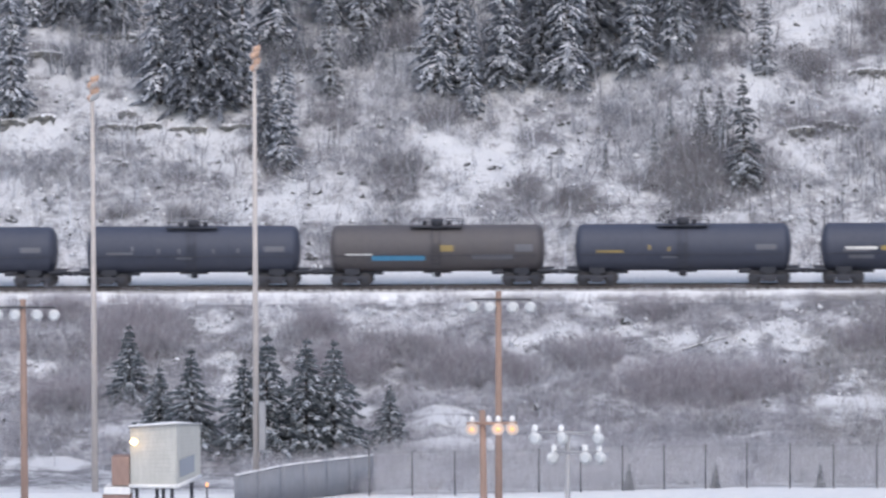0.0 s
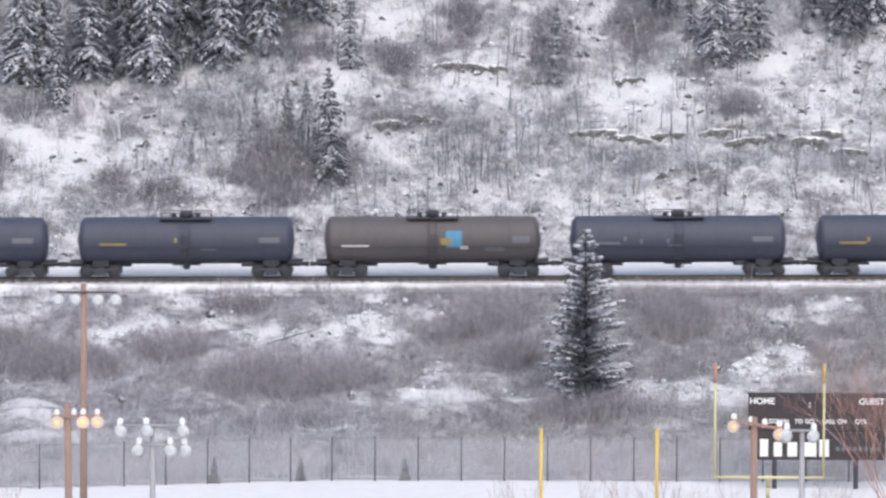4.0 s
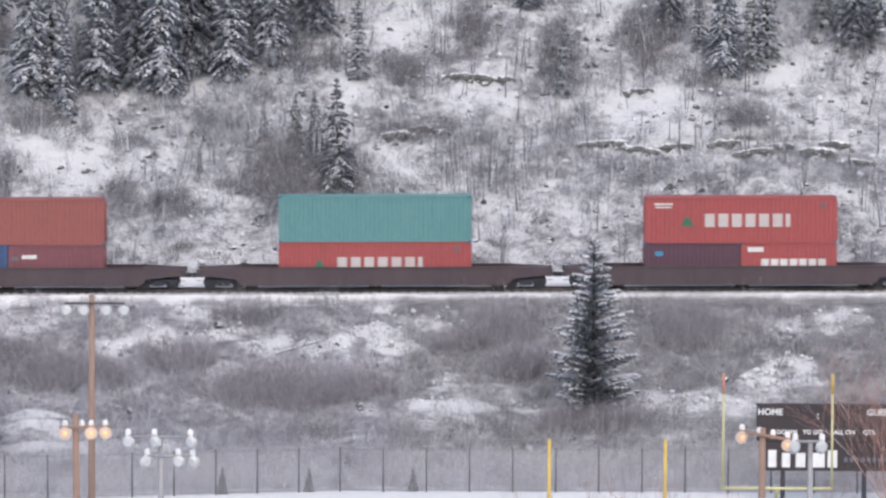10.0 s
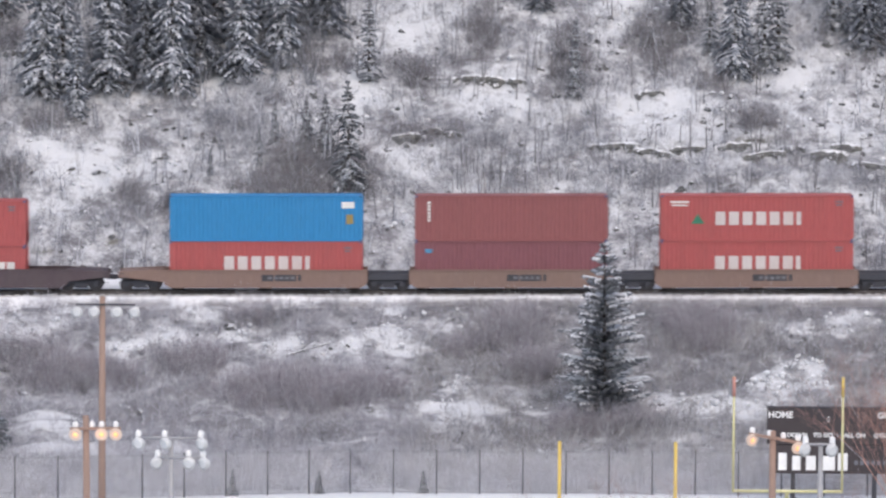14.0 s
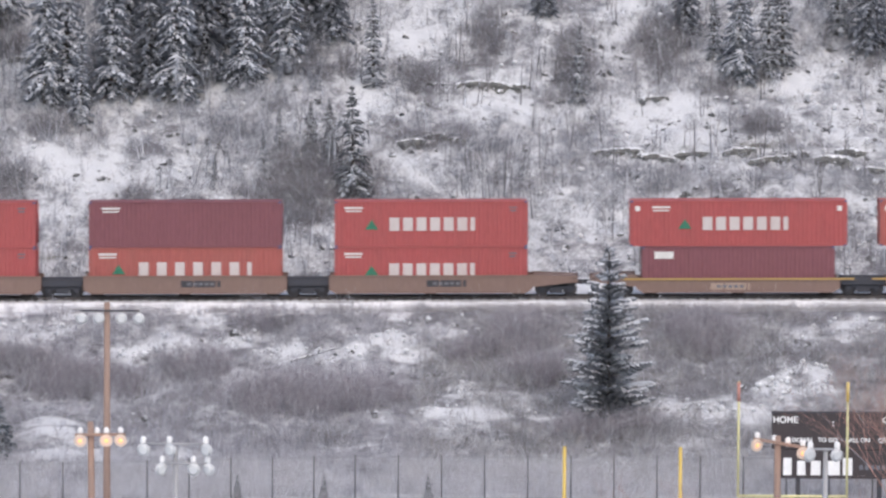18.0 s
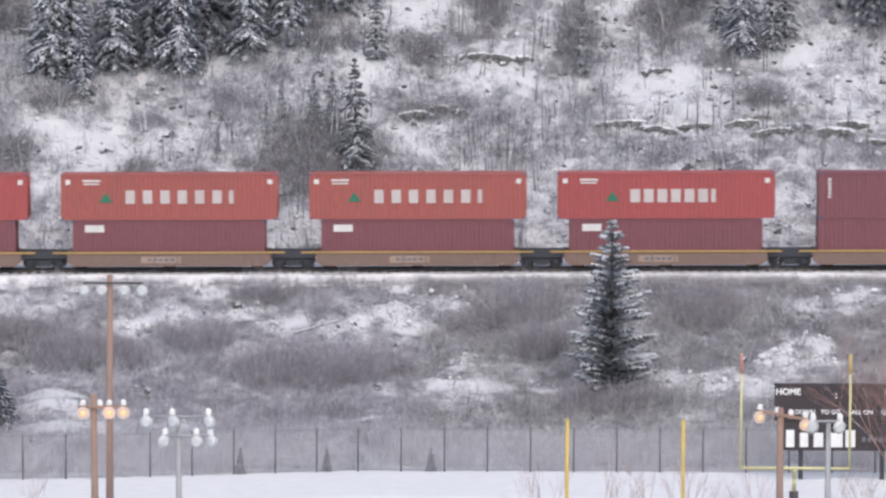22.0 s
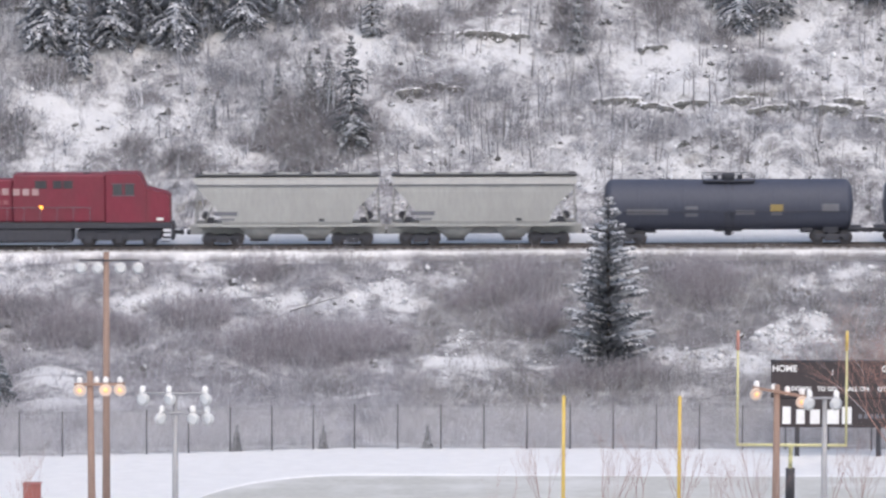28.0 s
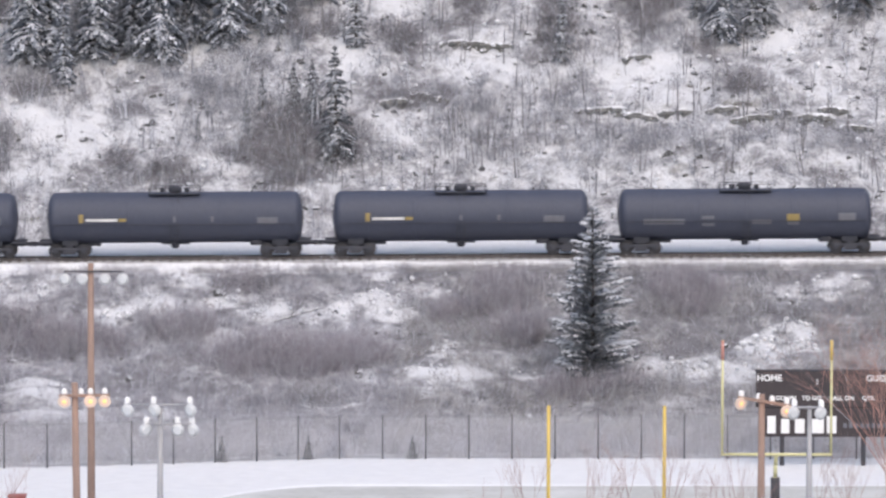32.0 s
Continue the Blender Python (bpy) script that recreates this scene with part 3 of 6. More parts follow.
SLOPE_TREES = [
    (-4.8, 378.3, 6.5, 3), (-6.0, 366.3, 7.7, 4), (-8.9, 371.1, 3.4, 4), (-11.0, 371.0, 3.0, 3), (-12.0, 369.0, 3.0, 3), (-7.6, 370.6, 4.0, 4), (9.2, 376.8, 5.6, 3), (20.2, 379.2, 9.0, 0), (22.3, 379.7, 8.0, 3), (23.3, 380.9, 8.0, 3), (16.8, 384.1, 7.0, 5), (29.4, 382.5, 9.0, 5), (27.3, 383.9, 8.0, 3), (31.5, 383.5, 9.0, 0), (7.0, 385.4, 6.0, 5), (18.6, 381.3, 5.0, 3), (-27.9, 366.2, 2.2, 3), (-15.2, 368.0, 2.0, 3)]
WOOD += SLOPE_TREES
wood_rng = random.Random(21)
for k in range(64):
    WOOD.append((wood_rng.uniform(-70, -9), wood_rng.uniform(383, 408), wood_rng.uniform(9, 13), wood_rng.choice((0, 1, 5, 2, 5))))
for k in range(14):
    WOOD.append((wood_rng.uniform(-6, 40), wood_rng.uniform(392, 412), wood_rng.uniform(8, 12), wood_rng.choice((0, 1, 2, 3))))
used = set()
for x, y, high, v in WOOD:
    m = set_on_land(x, y, high / 11.0, (x * 37 + y * 11) % 360)
    if v in used:
        repeat(SPRUCES[v], m)
    else:
        SPRUCES[v].matrix_basis = m
        used.add(v)

big = conifer("spruce_tree", 9, 10.9, 6.0, 30, 0.42, 0.36, NEEDLE_LONE, "dark spruce with snowy upswept branches below the track", 0.03, 0.52, 1.0, 0.7)
big.matrix_basis = set_on_land(10.0, 330.8, 1.0, 40)
GROVE = [(-37.8, 323.2, 6.6), (-33.3, 322.8, 7.8), (-31.0, 323.2, 7.4), (-29.4, 323.6, 7.2), (-26.2, 325.0, 3.8), (-34.6, 322.4, 6.4), (-42.7, 332.6, 5.0), (-39.9, 324.8, 4.6)]
grove_tree = conifer("spruce_tree", 12, 7.4, 6.2, 22, 0.2, 0.3, NEEDLE_GROVE, "dark spruce in a grove at the foot of the bank", 0.03, 0.85, 0.8, 0.7)
for k, (x, y, high) in enumerate(GROVE):
    m = set_on_land(x, y, high / 7.4, 71 * k)
    if k:
        repeat(grove_tree, m)
    else:
        grove_tree.matrix_basis = m
small_tree = conifer("small_spruce", 15, 7.4, 3.6, 15, 0.2, 0.3, NEEDLE_DARK, "small young spruce in the snow by the fence", 0.04)
for k, (x, y, s) in enumerate([(-11.6, 312.4, 1.0), (-6.7, 313.7, 0.9), (-0.75, 314.3, 0.88)]):
    m = set_on_land(x, y, s * 0.215, 50 * k, 0.03)
    if k:
        repeat(small_tree, m)
    else:
        small_tree.matrix_basis = m


# ---------------------------------------------------------------- brush
def brush(name, label, material, places, stems=9, twig_count=6, tall=(0.7, 1.9), splay=0.55, seed=0, stem_width=0.035):
    """Many bare shrubs as thin tapering twigs."""
    r = np.random.RandomState(seed)
    n = len(places)
    P = np.array(places)
    high = r.uniform(tall[0], tall[1], n)
    base = np.repeat(P, stems, 0) + np.c_[r.normal(0, 0.16, (n * stems, 2)), np.zeros(n * stems)]
    d = np.c_[r.normal(0, splay, (n * stems, 2)), np.ones(n * stems)]
    d /= np.linalg.norm(d, axis=1)[:, None]
    L = np.repeat(high, stems) * r.uniform(0.55, 1.1, n * stems)
    tip = base + d * L[:, None]
    tris = []

    def add_twigs(a, b, w):
        side = r.normal(0, 1, (len(a), 3))
        side[:, 2] *= 0.2
        side /= np.linalg.norm(side, axis=1)[:, None]
        side *= (w / 2)[:, None] if np.ndim(w) else w / 2
        tris.append(np.stack([a - side, a + side, b], 1))
    add_twigs(base, tip, np.repeat(0.8 * stem_width * high / 1.4, stems))
    for k in range(twig_count):
        u = r.uniform(0.25, 0.95, n * stems)
        a = base + d * (L * u)[:, None]
        e = 0.7 * d + r.normal(0, 0.7, d.shape)
        e[:, 2] = np.abs(e[:, 2]) * 0.75 + 0.05
        e /= np.linalg.norm(e, axis=1)[:, None]
        b = a + e * (L * r.uniform(0.2, 0.5, n * stems) * (1.15 - u))[:, None]
        add_twigs(a, b, stem_width * 0.75)
    T = np.concatenate(tris)
    me = bpy.data.meshes.new(name)
    me.vertices.add(len(T) * 3)
    me.vertices.foreach_set("co", T.reshape(-1).astype(np.float32))
    me.loops.add(len(T) * 3)
    me.loops.foreach_set("vertex_index", np.arange(len(T) * 3, dtype=np.int32))
    me.polygons.add(len(T))
    me.polygons.foreach_set("loop_start", np.arange(0, len(T) * 3, 3, dtype=np.int32))
    me.update(calc_edges=True)
    return tagged(piece(name, me, material), label, "brush", kind="stuff")


def scatter(count, x0, x1, y0, y1, seed, keep=None):
    rng = random.Random(seed)
    out = []
    while len(out) < count:
        x, y = rng.uniform(x0, x1), rng.uniform(y0, y1)
        if keep and rng.random() > keep(x, y):
            continue
        out.append((x, y, land(x, y) - 0.03))
    return out


def patchy(scale, seed, bias=0.0, gain=2.2):
    return lambda x, y: min(1, max(0.04, 0.5 + bias + gain * 0.5 * (wobble(x, y, scale, seed) + 0.4 * wobble(x, y, scale * 3, seed + 1))))


def on_hill(scale, seed, bias=0.0, gain=2.2):
    """Patchy brush that keeps off the clean snow."""
    base = patchy(scale, seed, bias, gain)
    return lambda x, y: base(x, y) * (1 - 0.9 * ragged(HILL_SNOW, x, y, 91))


brush("hillside_brush", "bare grey shrubs, rimed and paled for haze, over the hillside", TWIG_GREY, scatter(3600, -66, 38, 357.5, 396, 31, on_hill(0.2, 41, -0.08, 5.0)), seed=1)
brush("hillside_scrub", "low brown scrub poking through the hillside snow", TWIG_BROWN, scatter(2200, -66, 38, 357.5, 396, 32, on_hill(0.32, 45, -0.15, 5.0)), tall=(0.4, 1.1), splay=0.8, seed=2)
brush("saplings", "thin bare saplings on the steep snowy slope", TWIG_BROWN, scatter(420, -10, 38, 358, 392, 33, on_hill(0.2, 48, 0.1)), stems=2, twig_count=14, tall=(2.2, 4.2), splay=0.09, seed=3, stem_width=0.05)
brush("slope_saplings", "thin bare saplings among the spruces", TWIG_GREY, scatter(420, -66, -6, 358, 394, 34, on_hill(0.2, 49, 0.1)), stems=3, twig_count=12, tall=(1.8, 3.6), splay=0.14, seed=4, stem_width=0.045)
def clear_of_snow(x, y):
    """Falls to little on the bank's open snow and just below it."""
    return 1 - 0.85 * max(open_snow(x, y), 0.9 * open_snow(x, y + 1.1), 0.75 * open_snow(x, y + 2.2))


def on_bank(x, y):
    """How thick the brush stands on the bank."""
    return max(0.03, (0.62 + 0.5 * wobble(x, y, 0.25, 51) + 0.3 * in_thicket(x, y)) * clear_of_snow(x, y))


def near_track(x, y):
    return 0.95 if x > -1 else 0.6 + 0.4 * (wobble(x, y, 0.15, 57) > 0.1)


brush("olive_bank_brush", "olive-grey bare brush on the bank behind the scoreboard", TWIG_OLIVE, scatter(1650, -2, 34, 318.5, 346, 60, on_bank), stems=12, twig_count=8, tall=(0.8, 2.0), seed=21, stem_width=0.021)
brush("bank_brush", "grey bare brush covering the bank below the track", TWIG_BANK, scatter(2700, -58, -1, 318.5, 346, 35, on_bank), stems=12, twig_count=8, tall=(0.8, 2.0), seed=5, stem_width=0.021)
brush("bank_scrub", "brown bare scrub on the bank", TWIG_BROWN, scatter(1300, -58, 34, 319, 345.5, 36, on_bank), tall=(0.6, 1.4), splay=0.6, seed=6, stem_width=0.026)
brush("thicket", "dense purple-brown thicket on the lower bank", TWIG_PURPLE, scatter(2600, -58, 34, 322, 345, 37, lambda x, y: in_thicket(x, y) * clear_of_snow(x, y)), stems=13, twig_count=8, tall=(1.1, 2.4), splay=0.45, seed=7, stem_width=0.019)
brush("trackside_brush", "pale fine brush reaching up to the track", TWIG_BANK, scatter(1500, -58, 34, 342.5, 348.2, 44, near_track), stems=12, twig_count=8, tall=(0.4, 1.15), splay=0.5, seed=14, stem_width=0.019)


brush("verge_brush", "pale low brush along the edge of the track", TWIG_OLIVE, scatter(1000, -2, 34, 346.2, 348.0, 56) + scatter(260, -24, -2, 346.0, 347.6, 57, patchy(0.4, 58, 0.0, 4)), stems=12, twig_count=8, tall=(0.35, 0.85), splay=0.5, seed=20, stem_width=0.02)


def behind_fence(x, y):
    return 1.0 if y > field_edge(x) + 0.2 else 0.0


brush("fence_weeds", "grey weeds and twigs behind the fence", TWIG_BANK, scatter(1300, -34, 33, 309, 324, 40, behind_fence), stems=11, twig_count=8, tall=(0.7, 1.8), splay=0.4, seed=13, stem_width=0.019)
brush("rimed_weeds", "pale rimed weeds behind the fence", TWIG_RIME, scatter(2000, -34, 33, 309, 323, 43, behind_fence), stems=11, twig_count=8, tall=(0.7, 1.7), splay=0.35, seed=16, stem_width=0.02)
brush("wood_understorey", "blue-grey bare shrubs between the spruces of the wood", TWIG_WOOD, scatter(1400, -70, -8, 378, 404, 46, patchy(0.15, 47, 0.15, 3.0)) + scatter(260, 20, 38, 386, 404, 47), stems=10, twig_count=9, tall=(1.4, 3.4), splay=0.35, seed=17, stem_width=0.04)
def clump_places(clumps, per, seed):
    rng = random.Random(seed)
    out = []
    for x, y, rx, ry in clumps:
        for k in range(int(per * rx * ry)):
            px, py = x + rx * rng.gauss(0, 0.55), y + ry * rng.gauss(0, 0.55)
            if 322 < py < 345.5 and rng.random() < clear_of_snow(px, py) or py > 357.8:
                out.append((px, py, land(px, py) - 0.03))
    return out


brush("bush_clumps", "dense grey-brown bare bushes in clumps on the slope", TWIG_BUSH, clump_places(HILL_BUSH, 20, 71), stems=10, twig_count=8, tall=(0.7, 1.9), splay=0.55, seed=8, stem_width=0.034)
brush("bush_rime", "rimed bare bushes, paled for haze, among the clumps", TWIG_GREY, clump_places(HILL_BRUSH, 12, 72), stems=9, tall=(0.8, 1.8), seed=9)
brush("slope_haze", "fine rimed twigs, paled for haze, over the whole hillside", TWIG_GREY, scatter(3000, -66, 38, 357.5, 396, 38, on_hill(0.1, 50, 0.4, 0.5)), stems=7, twig_count=6, tall=(0.5, 1.3), splay=0.7, seed=10, stem_width=0.028)
brush("bank_tussocks", "low dark tussocks scattered over the snowy bank", TWIG_BUSH, scatter(1100, -58, 32, 334, 346, 52, lambda x, y: 0.15 + 0.85 * (wobble(x, y, 0.9, 53) > 0.12)), stems=26, twig_count=3, tall=(0.25, 0.6), splay=1.1, seed=18, stem_width=0.06)
brush("hill_tussocks", "low dark tussocks and twigs poking from the hillside snow", TWIG_BUSH, scatter(1700, -66, 38, 358, 392, 54, lambda x, y: 0.12 + 0.88 * (wobble(x, y, 0.8, 55) > 0.15)), stems=24, twig_count=3, tall=(0.2, 0.55), splay=1.3, seed=19, stem_width=0.06)
CLUMPS_BANK = [(-42.4, 338.2, 2.6, 2.1), (-48.1, 339.0, 2.6, 2.1), (-36.5, 338.2, 2.2, 1.8), (-33.9, 339.8, 2.2, 1.8), (-45.5, 330.6, 2.6, 2.1), (-47.7, 326.8, 2.4, 1.9), (-40.8, 342.0, 2.0, 1.6), (-29.3, 339.2, 2.4, 1.9), (-25.1, 338.4, 2.8, 2.2), (-21.8, 335.4, 2.6, 2.1), (-15.7, 337.8, 2.0, 1.6), (5.2, 342.4, 3.0, 2.4), (14.7, 343.8, 2.8, 2.2), (22.2, 339.6, 2.4, 1.9), (-10.7, 344.2, 2.2, 1.8), (-5.1, 345.0, 2.0, 1.6), (3.3, 327.6, 3.0, 2.4), (13.3, 326.8, 3.2, 2.6), (-7.4, 326.4, 3.2, 2.6)]
brush("tall_bushes", "tall bare olive-grey bushes on the bank", TWIG_BROWN, clump_places(CLUMPS_BANK, 5, 73), stems=11, twig_count=9, tall=(1.0, 2.3), splay=0.4, seed=12, stem_width=0.022)


def rock_ledge(x, y, wide, high, seed):
    """A ragged shelf of rock jutting from the slope, snow lying on its top."""
    rng = random.Random(seed)
    ob = thing("rock_outcrop", "olive-grey rock outcrop with snow on its flat top", "rock", "rock outcrops")
    ob.matrix_basis = pose(x, y, land(x, y) - 0.2, 0, rng.uniform(-7, 7), rng.uniform(-10, 10))
    n = 15
    turn = rng.uniform(0, 6)
    jut = [0.42 + 0.22 * math.sin(turn + 0.9 * i) + rng.uniform(-0.09, 0.09) for i in range(n)]
    tall = [high * rng.uniform(0.88, 1.0) * (0.72 + 0.28 * math.sin(math.pi * (i + 0.5) / n) ** 0.6) for i in range(n)]

    def course(front, level, lift=0.0):
        """One loop: along the ragged front, then back along the buried rear."""
        fore = [(wide * ((i + rng.uniform(-0.2, 0.2)) / (n - 1) - 0.5), 0.5 - front * jut[i], tall[i] * level + lift + rng.uniform(-0.05, 0.05)) for i in range(n)]
        rear = [(wide * (i / (n - 1) - 0.5), 1.7, tall[i] * max(level, 0.4) + lift) for i in range(n - 1, -1, -1)]
        return fore + rear
    bm = bmesh.new()
    rings(bm, [course(0.7, -0.5), course(1.0, 0.15), course(0.8, 0.45), course(1.15, 0.7), course(1.0, 1.0)])
    for f in bm.faces:
        f.smooth = False
    part("slab", bm, ROCK, ob)
    bm = bmesh.new()
    rings(bm, [course(0.6, 0.98, 0.01), course(0.45, 1.0, 0.03), course(0.1, 1.0, 0.05)])
    part("snow_cap", bm, SNOW, ob)


OUTCROPS = [(10.6, 371.2, 1.3), (12.3, 371.3, 2.1), (14.0, 370.7, 2.6), (16.7, 371.3, 2.2), (19.9, 370.9, 2.1), (21.9, 369.7, 2.6), (23.6, 370.6, 1.7), (26.0, 369.4, 2.2), (27.3, 371.1, 1.9), (28.7, 369.3, 2.1), (14.4, 377.5, 1.8), (3.0, 378.3, 2.3), (4.9, 378.4, 1.9), (0.9, 372.9, 1.1), (-54.7, 380.4, 2.4), (-51.6, 383.2, 1.8), (-49.6, 383.3, 2.1), (-55.9, 373.1, 1.8), (-53.8, 373.5, 1.6), (-48.5, 372.7, 2.1), (-46.4, 373.2, 1.7), (-48.1, 374.6, 1.2), (-43.9, 373.3, 2.4), (-40.4, 373.5, 2.2), (-36.9, 381.0, 2.2), (-28.9, 381.2, 2.0), (2.0, 378.2, 1.9), (-2.1, 371.9, 1.7), (-0.6, 373.0, 1.5)]
for k, (x, y, wide) in enumerate(OUTCROPS):
    rock_ledge(x, y - 0.4, 1.12 * wide, 0.62 + 0.3 * ((k * 37) % 10) / 10, 400 + k)


def make_snow_lumps():
    rng = random.Random(81)
    V, F = [], []
    spots = [(p, 0.0, 0.5) for p in scatter(1500, -66, 38, 358, 394, 82, patchy(0.3, 83, 0.0, 4))]
    spots += [(p, 0.0, 0.35) for p in scatter(420, -58, 34, 332, 345.5, 84, open_snow)]
    for (x, y, z), lo, hi in spots:
        z += rng.uniform(lo, hi)
        r = rng.uniform(0.07, 0.17) * (1.5 if rng.random() < 0.1 else 1)
        n, k = len(V), 6
        turn = rng.uniform(0, 6)
        for h, f in ((-0.7, 0.6), (0.0, 1.0), (0.6, 0.6)):
            for i in range(k):
                a = turn + 2 * math.pi * i / k
                g = f * r * rng.uniform(0.7, 1.3)
                V.append((x + 1.05 * g * math.cos(a), y + g * math.sin(a), z + r * h * rng.uniform(0.7, 1.3)))
        for j in range(2):
            for i in range(k):
                F.append((n + j * k + i, n + j * k + (i + 1) % k, n + (j + 1) * k + (i + 1) % k, n + (j + 1) * k + i))
        F.append(tuple(n + 2 * k + i for i in range(k)))
        F.append(tuple(n + i for i in range(k))[::-1])
    tagged(mesh_from("snow_lumps", V, F, SNOW_OLD, smooth=True), "small lumps of snow caught in the brush", "snow", kind="stuff")


make_snow_lumps()


def make_rocks():
    rng = random.Random(61)
    V, F = [], []
    spots = scatter(1000, -64, 37, 357.5, 392, 62, patchy(0.3, 63, 0.0, 2)) + scatter(180, -56, 32, 322, 345, 64, patchy(0.2, 66, -0.1, 3))
    for x, y, z in spots:
        r = rng.uniform(0.09, 0.27) * (1.6 if rng.random() < 0.1 else 1)
        n, k, lean = len(V), 7, rng.uniform(-0.35, 0.35)
        for h, f in ((-0.3, 1.0), (0.3, 0.9), (0.75, 0.35)):
            for i in range(k):
                a = 2 * math.pi * i / k
                g = f * r * rng.uniform(0.6, 1.35)
                V.append((x + 1.25 * g * math.cos(a), y + g * math.sin(a), z + r * (h - 0.2) * rng.uniform(0.5, 1.4) + lean * math.cos(a) * r))
        for j in range(2):
            for i in range(k):
                F.append((n + j * k + i, n + j * k + (i + 1) % k, n + (j + 1) * k + (i + 1) % k, n + (j + 1) * k + i))
        F.append(tuple(n + 2 * k + i for i in range(k)))
    tagged(mesh_from("loose_rocks", V, F, ROCK_DARK), "small dark rocks capped with snow", "rocks", kind="stuff")


make_rocks()


def fallen_log(p, q, r):
    ob = thing("fallen_log", "snow-covered fallen log on the bank", "log", "fallen logs")
    bm = bmesh.new()
    tube(bm, p, q, r, r * 0.6, 8)
    part("stem", bm, ROCK, ob)
    bm = bmesh.new()
    tube(bm, Vector(p) + Vector((0, 0, r * 0.55)), Vector(q) + Vector((0, 0, r * 0.4)), r * 0.85, r * 0.5, 8)
    part("snow_cap", bm, SNOW, ob)
    d = Vector(q) - Vector(p)
    for u in (0.35, 0.6):
        bm = bmesh.new()
        a = Vector(p) + d * u
        tube(bm, a, a + Vector((0.3, -0.2, 0.5)), r * 0.4, r * 0.15, 6)
        part("stub", bm, ROCK, ob)


def log_at(x0, y0, x1, y1):
    fallen_log((x0, y0, land(x0, y0) + 0.45), (x1, y1, land(x1, y1) + 0.5), 0.075)


log_at(-9.3, 339.3, -6.6, 341.0)


# ---------------------------------------------------------------- bare trees and bushes near the field
def bare_tree(name, label, height, seed, spread_out=0.5, depth=4, material=TWIG_RED, girth=0.009):
    rng = random.Random(seed)
    tree = thing(name, label, "tree")
    for k in range(rng.choice((1, 2))):
        wood, fine = bmesh.new(), bmesh.new()

        def grow(p, d, length, r, level):
            q = p + d * length
            tube(wood if level < 2 else fine, p, q, r, r * 0.65, 6 if level < 2 else 4)
            if level == depth:
                return
            for n in range(rng.choice((2, 3, 3))):
                e = (d + Vector((rng.uniform(-1, 1), rng.uniform(-1, 1), rng.uniform(-0.25, 0.6))) * spread_out).normalized()
                grow(q if n else p + d * length * rng.uniform(0.55, 0.9), e, length * rng.uniform(0.55, 0.8), r * 0.55, level + 1)
        grow(Vector((rng.uniform(-0.1, 0.1), 0, -0.1)), Vector((rng.uniform(-0.15, 0.15), 0, 1)).normalized(), height * 0.36, height * girth, 0)
        part("trunk", wood, material, tree)
        tagged(part("branchwork", fine, material, tree), kind="stuff")
    return tree


for k, (x, y, high) in enumerate([(2.6, 262.0, 6.4), (5.0, 266.0, 6.2), (7.9, 258.0, 6.6), (9.5, 262.0, 6.5), (13.5, 262.0, 6.4), (14.6, 258.0, 6.4), (-20.5, 266.0, 5.2), (-19.3, 262.0, 5.0), (20.2, 262.0, 7.0), (18.8, 266.0, 6.4), (11.4, 266.0, 5.6)]):
    b = bare_tree("bare_sapling", "thin leafless reddish sapling on the snowy field edge", high * (1.05 + 0.07 * (k % 4)), 200 + k, 0.38, 5, TWIG_SAPLING, 0.0055)
    b.matrix_basis = set_on_land(x, y, 1.0, 40 * k, 0.02)
for x, y, high, seed in ((21.9, 262, 14.0, 301), (23.3, 266, 14.5, 302), (24.6, 262, 13.0, 305)):
    b = bare_tree("bare_tree", "leafless tree beside the field lights, their red glow in its colour", high, seed, 0.75, 6, TWIG_RED, 0.0036)
    b.matrix_basis = set_on_land(x, y, 1.0, 10, 0.05)


# ---------------------------------------------------------------- the field
def make_turf():
    bm = bmesh.new()
    pts = []
    for k in range(13):
        a = math.pi / 2 + math.pi / 2 * k / 12
        pts.append((-4.5 + 9.5 * math.cos(a), 282 + 19.0 * math.sin(a)))
    pts += [(-14, 240), (60, 240), (60, 302)]
    rings(bm, [[(x, y, z) for x, y in pts] for z in (-0.2, 0.06)])
    tagged(part("cleared_field", bm, TURF), "grey-green cleared sports turf thinly dusted with snow", "sports field", kind="structure")
    bm = bmesh.new()
    rows = []
    for k in range(40):
        x = -13.8 + k * 1.8
        yb = 301.3 if x > -4 else 282 + 19.2 * math.sqrt(max(0.0, 1 - ((x + 4.5) / 9.6) ** 2))
        rows.append([(x, yb + 0.9 * s, 0.02 + 0.07 * math.sin(math.pi * s) * (1 + wobble(x, s, 0.8, 4))) for s in (0, 0.3, 0.6, 1)])
    rings(bm, rows, closed=False, caps=False)
    tagged(part("ploughed_ridge", bm, SNOW), "low ploughed ridge of snow round the cleared turf", "snow", kind="stuff")


make_turf()


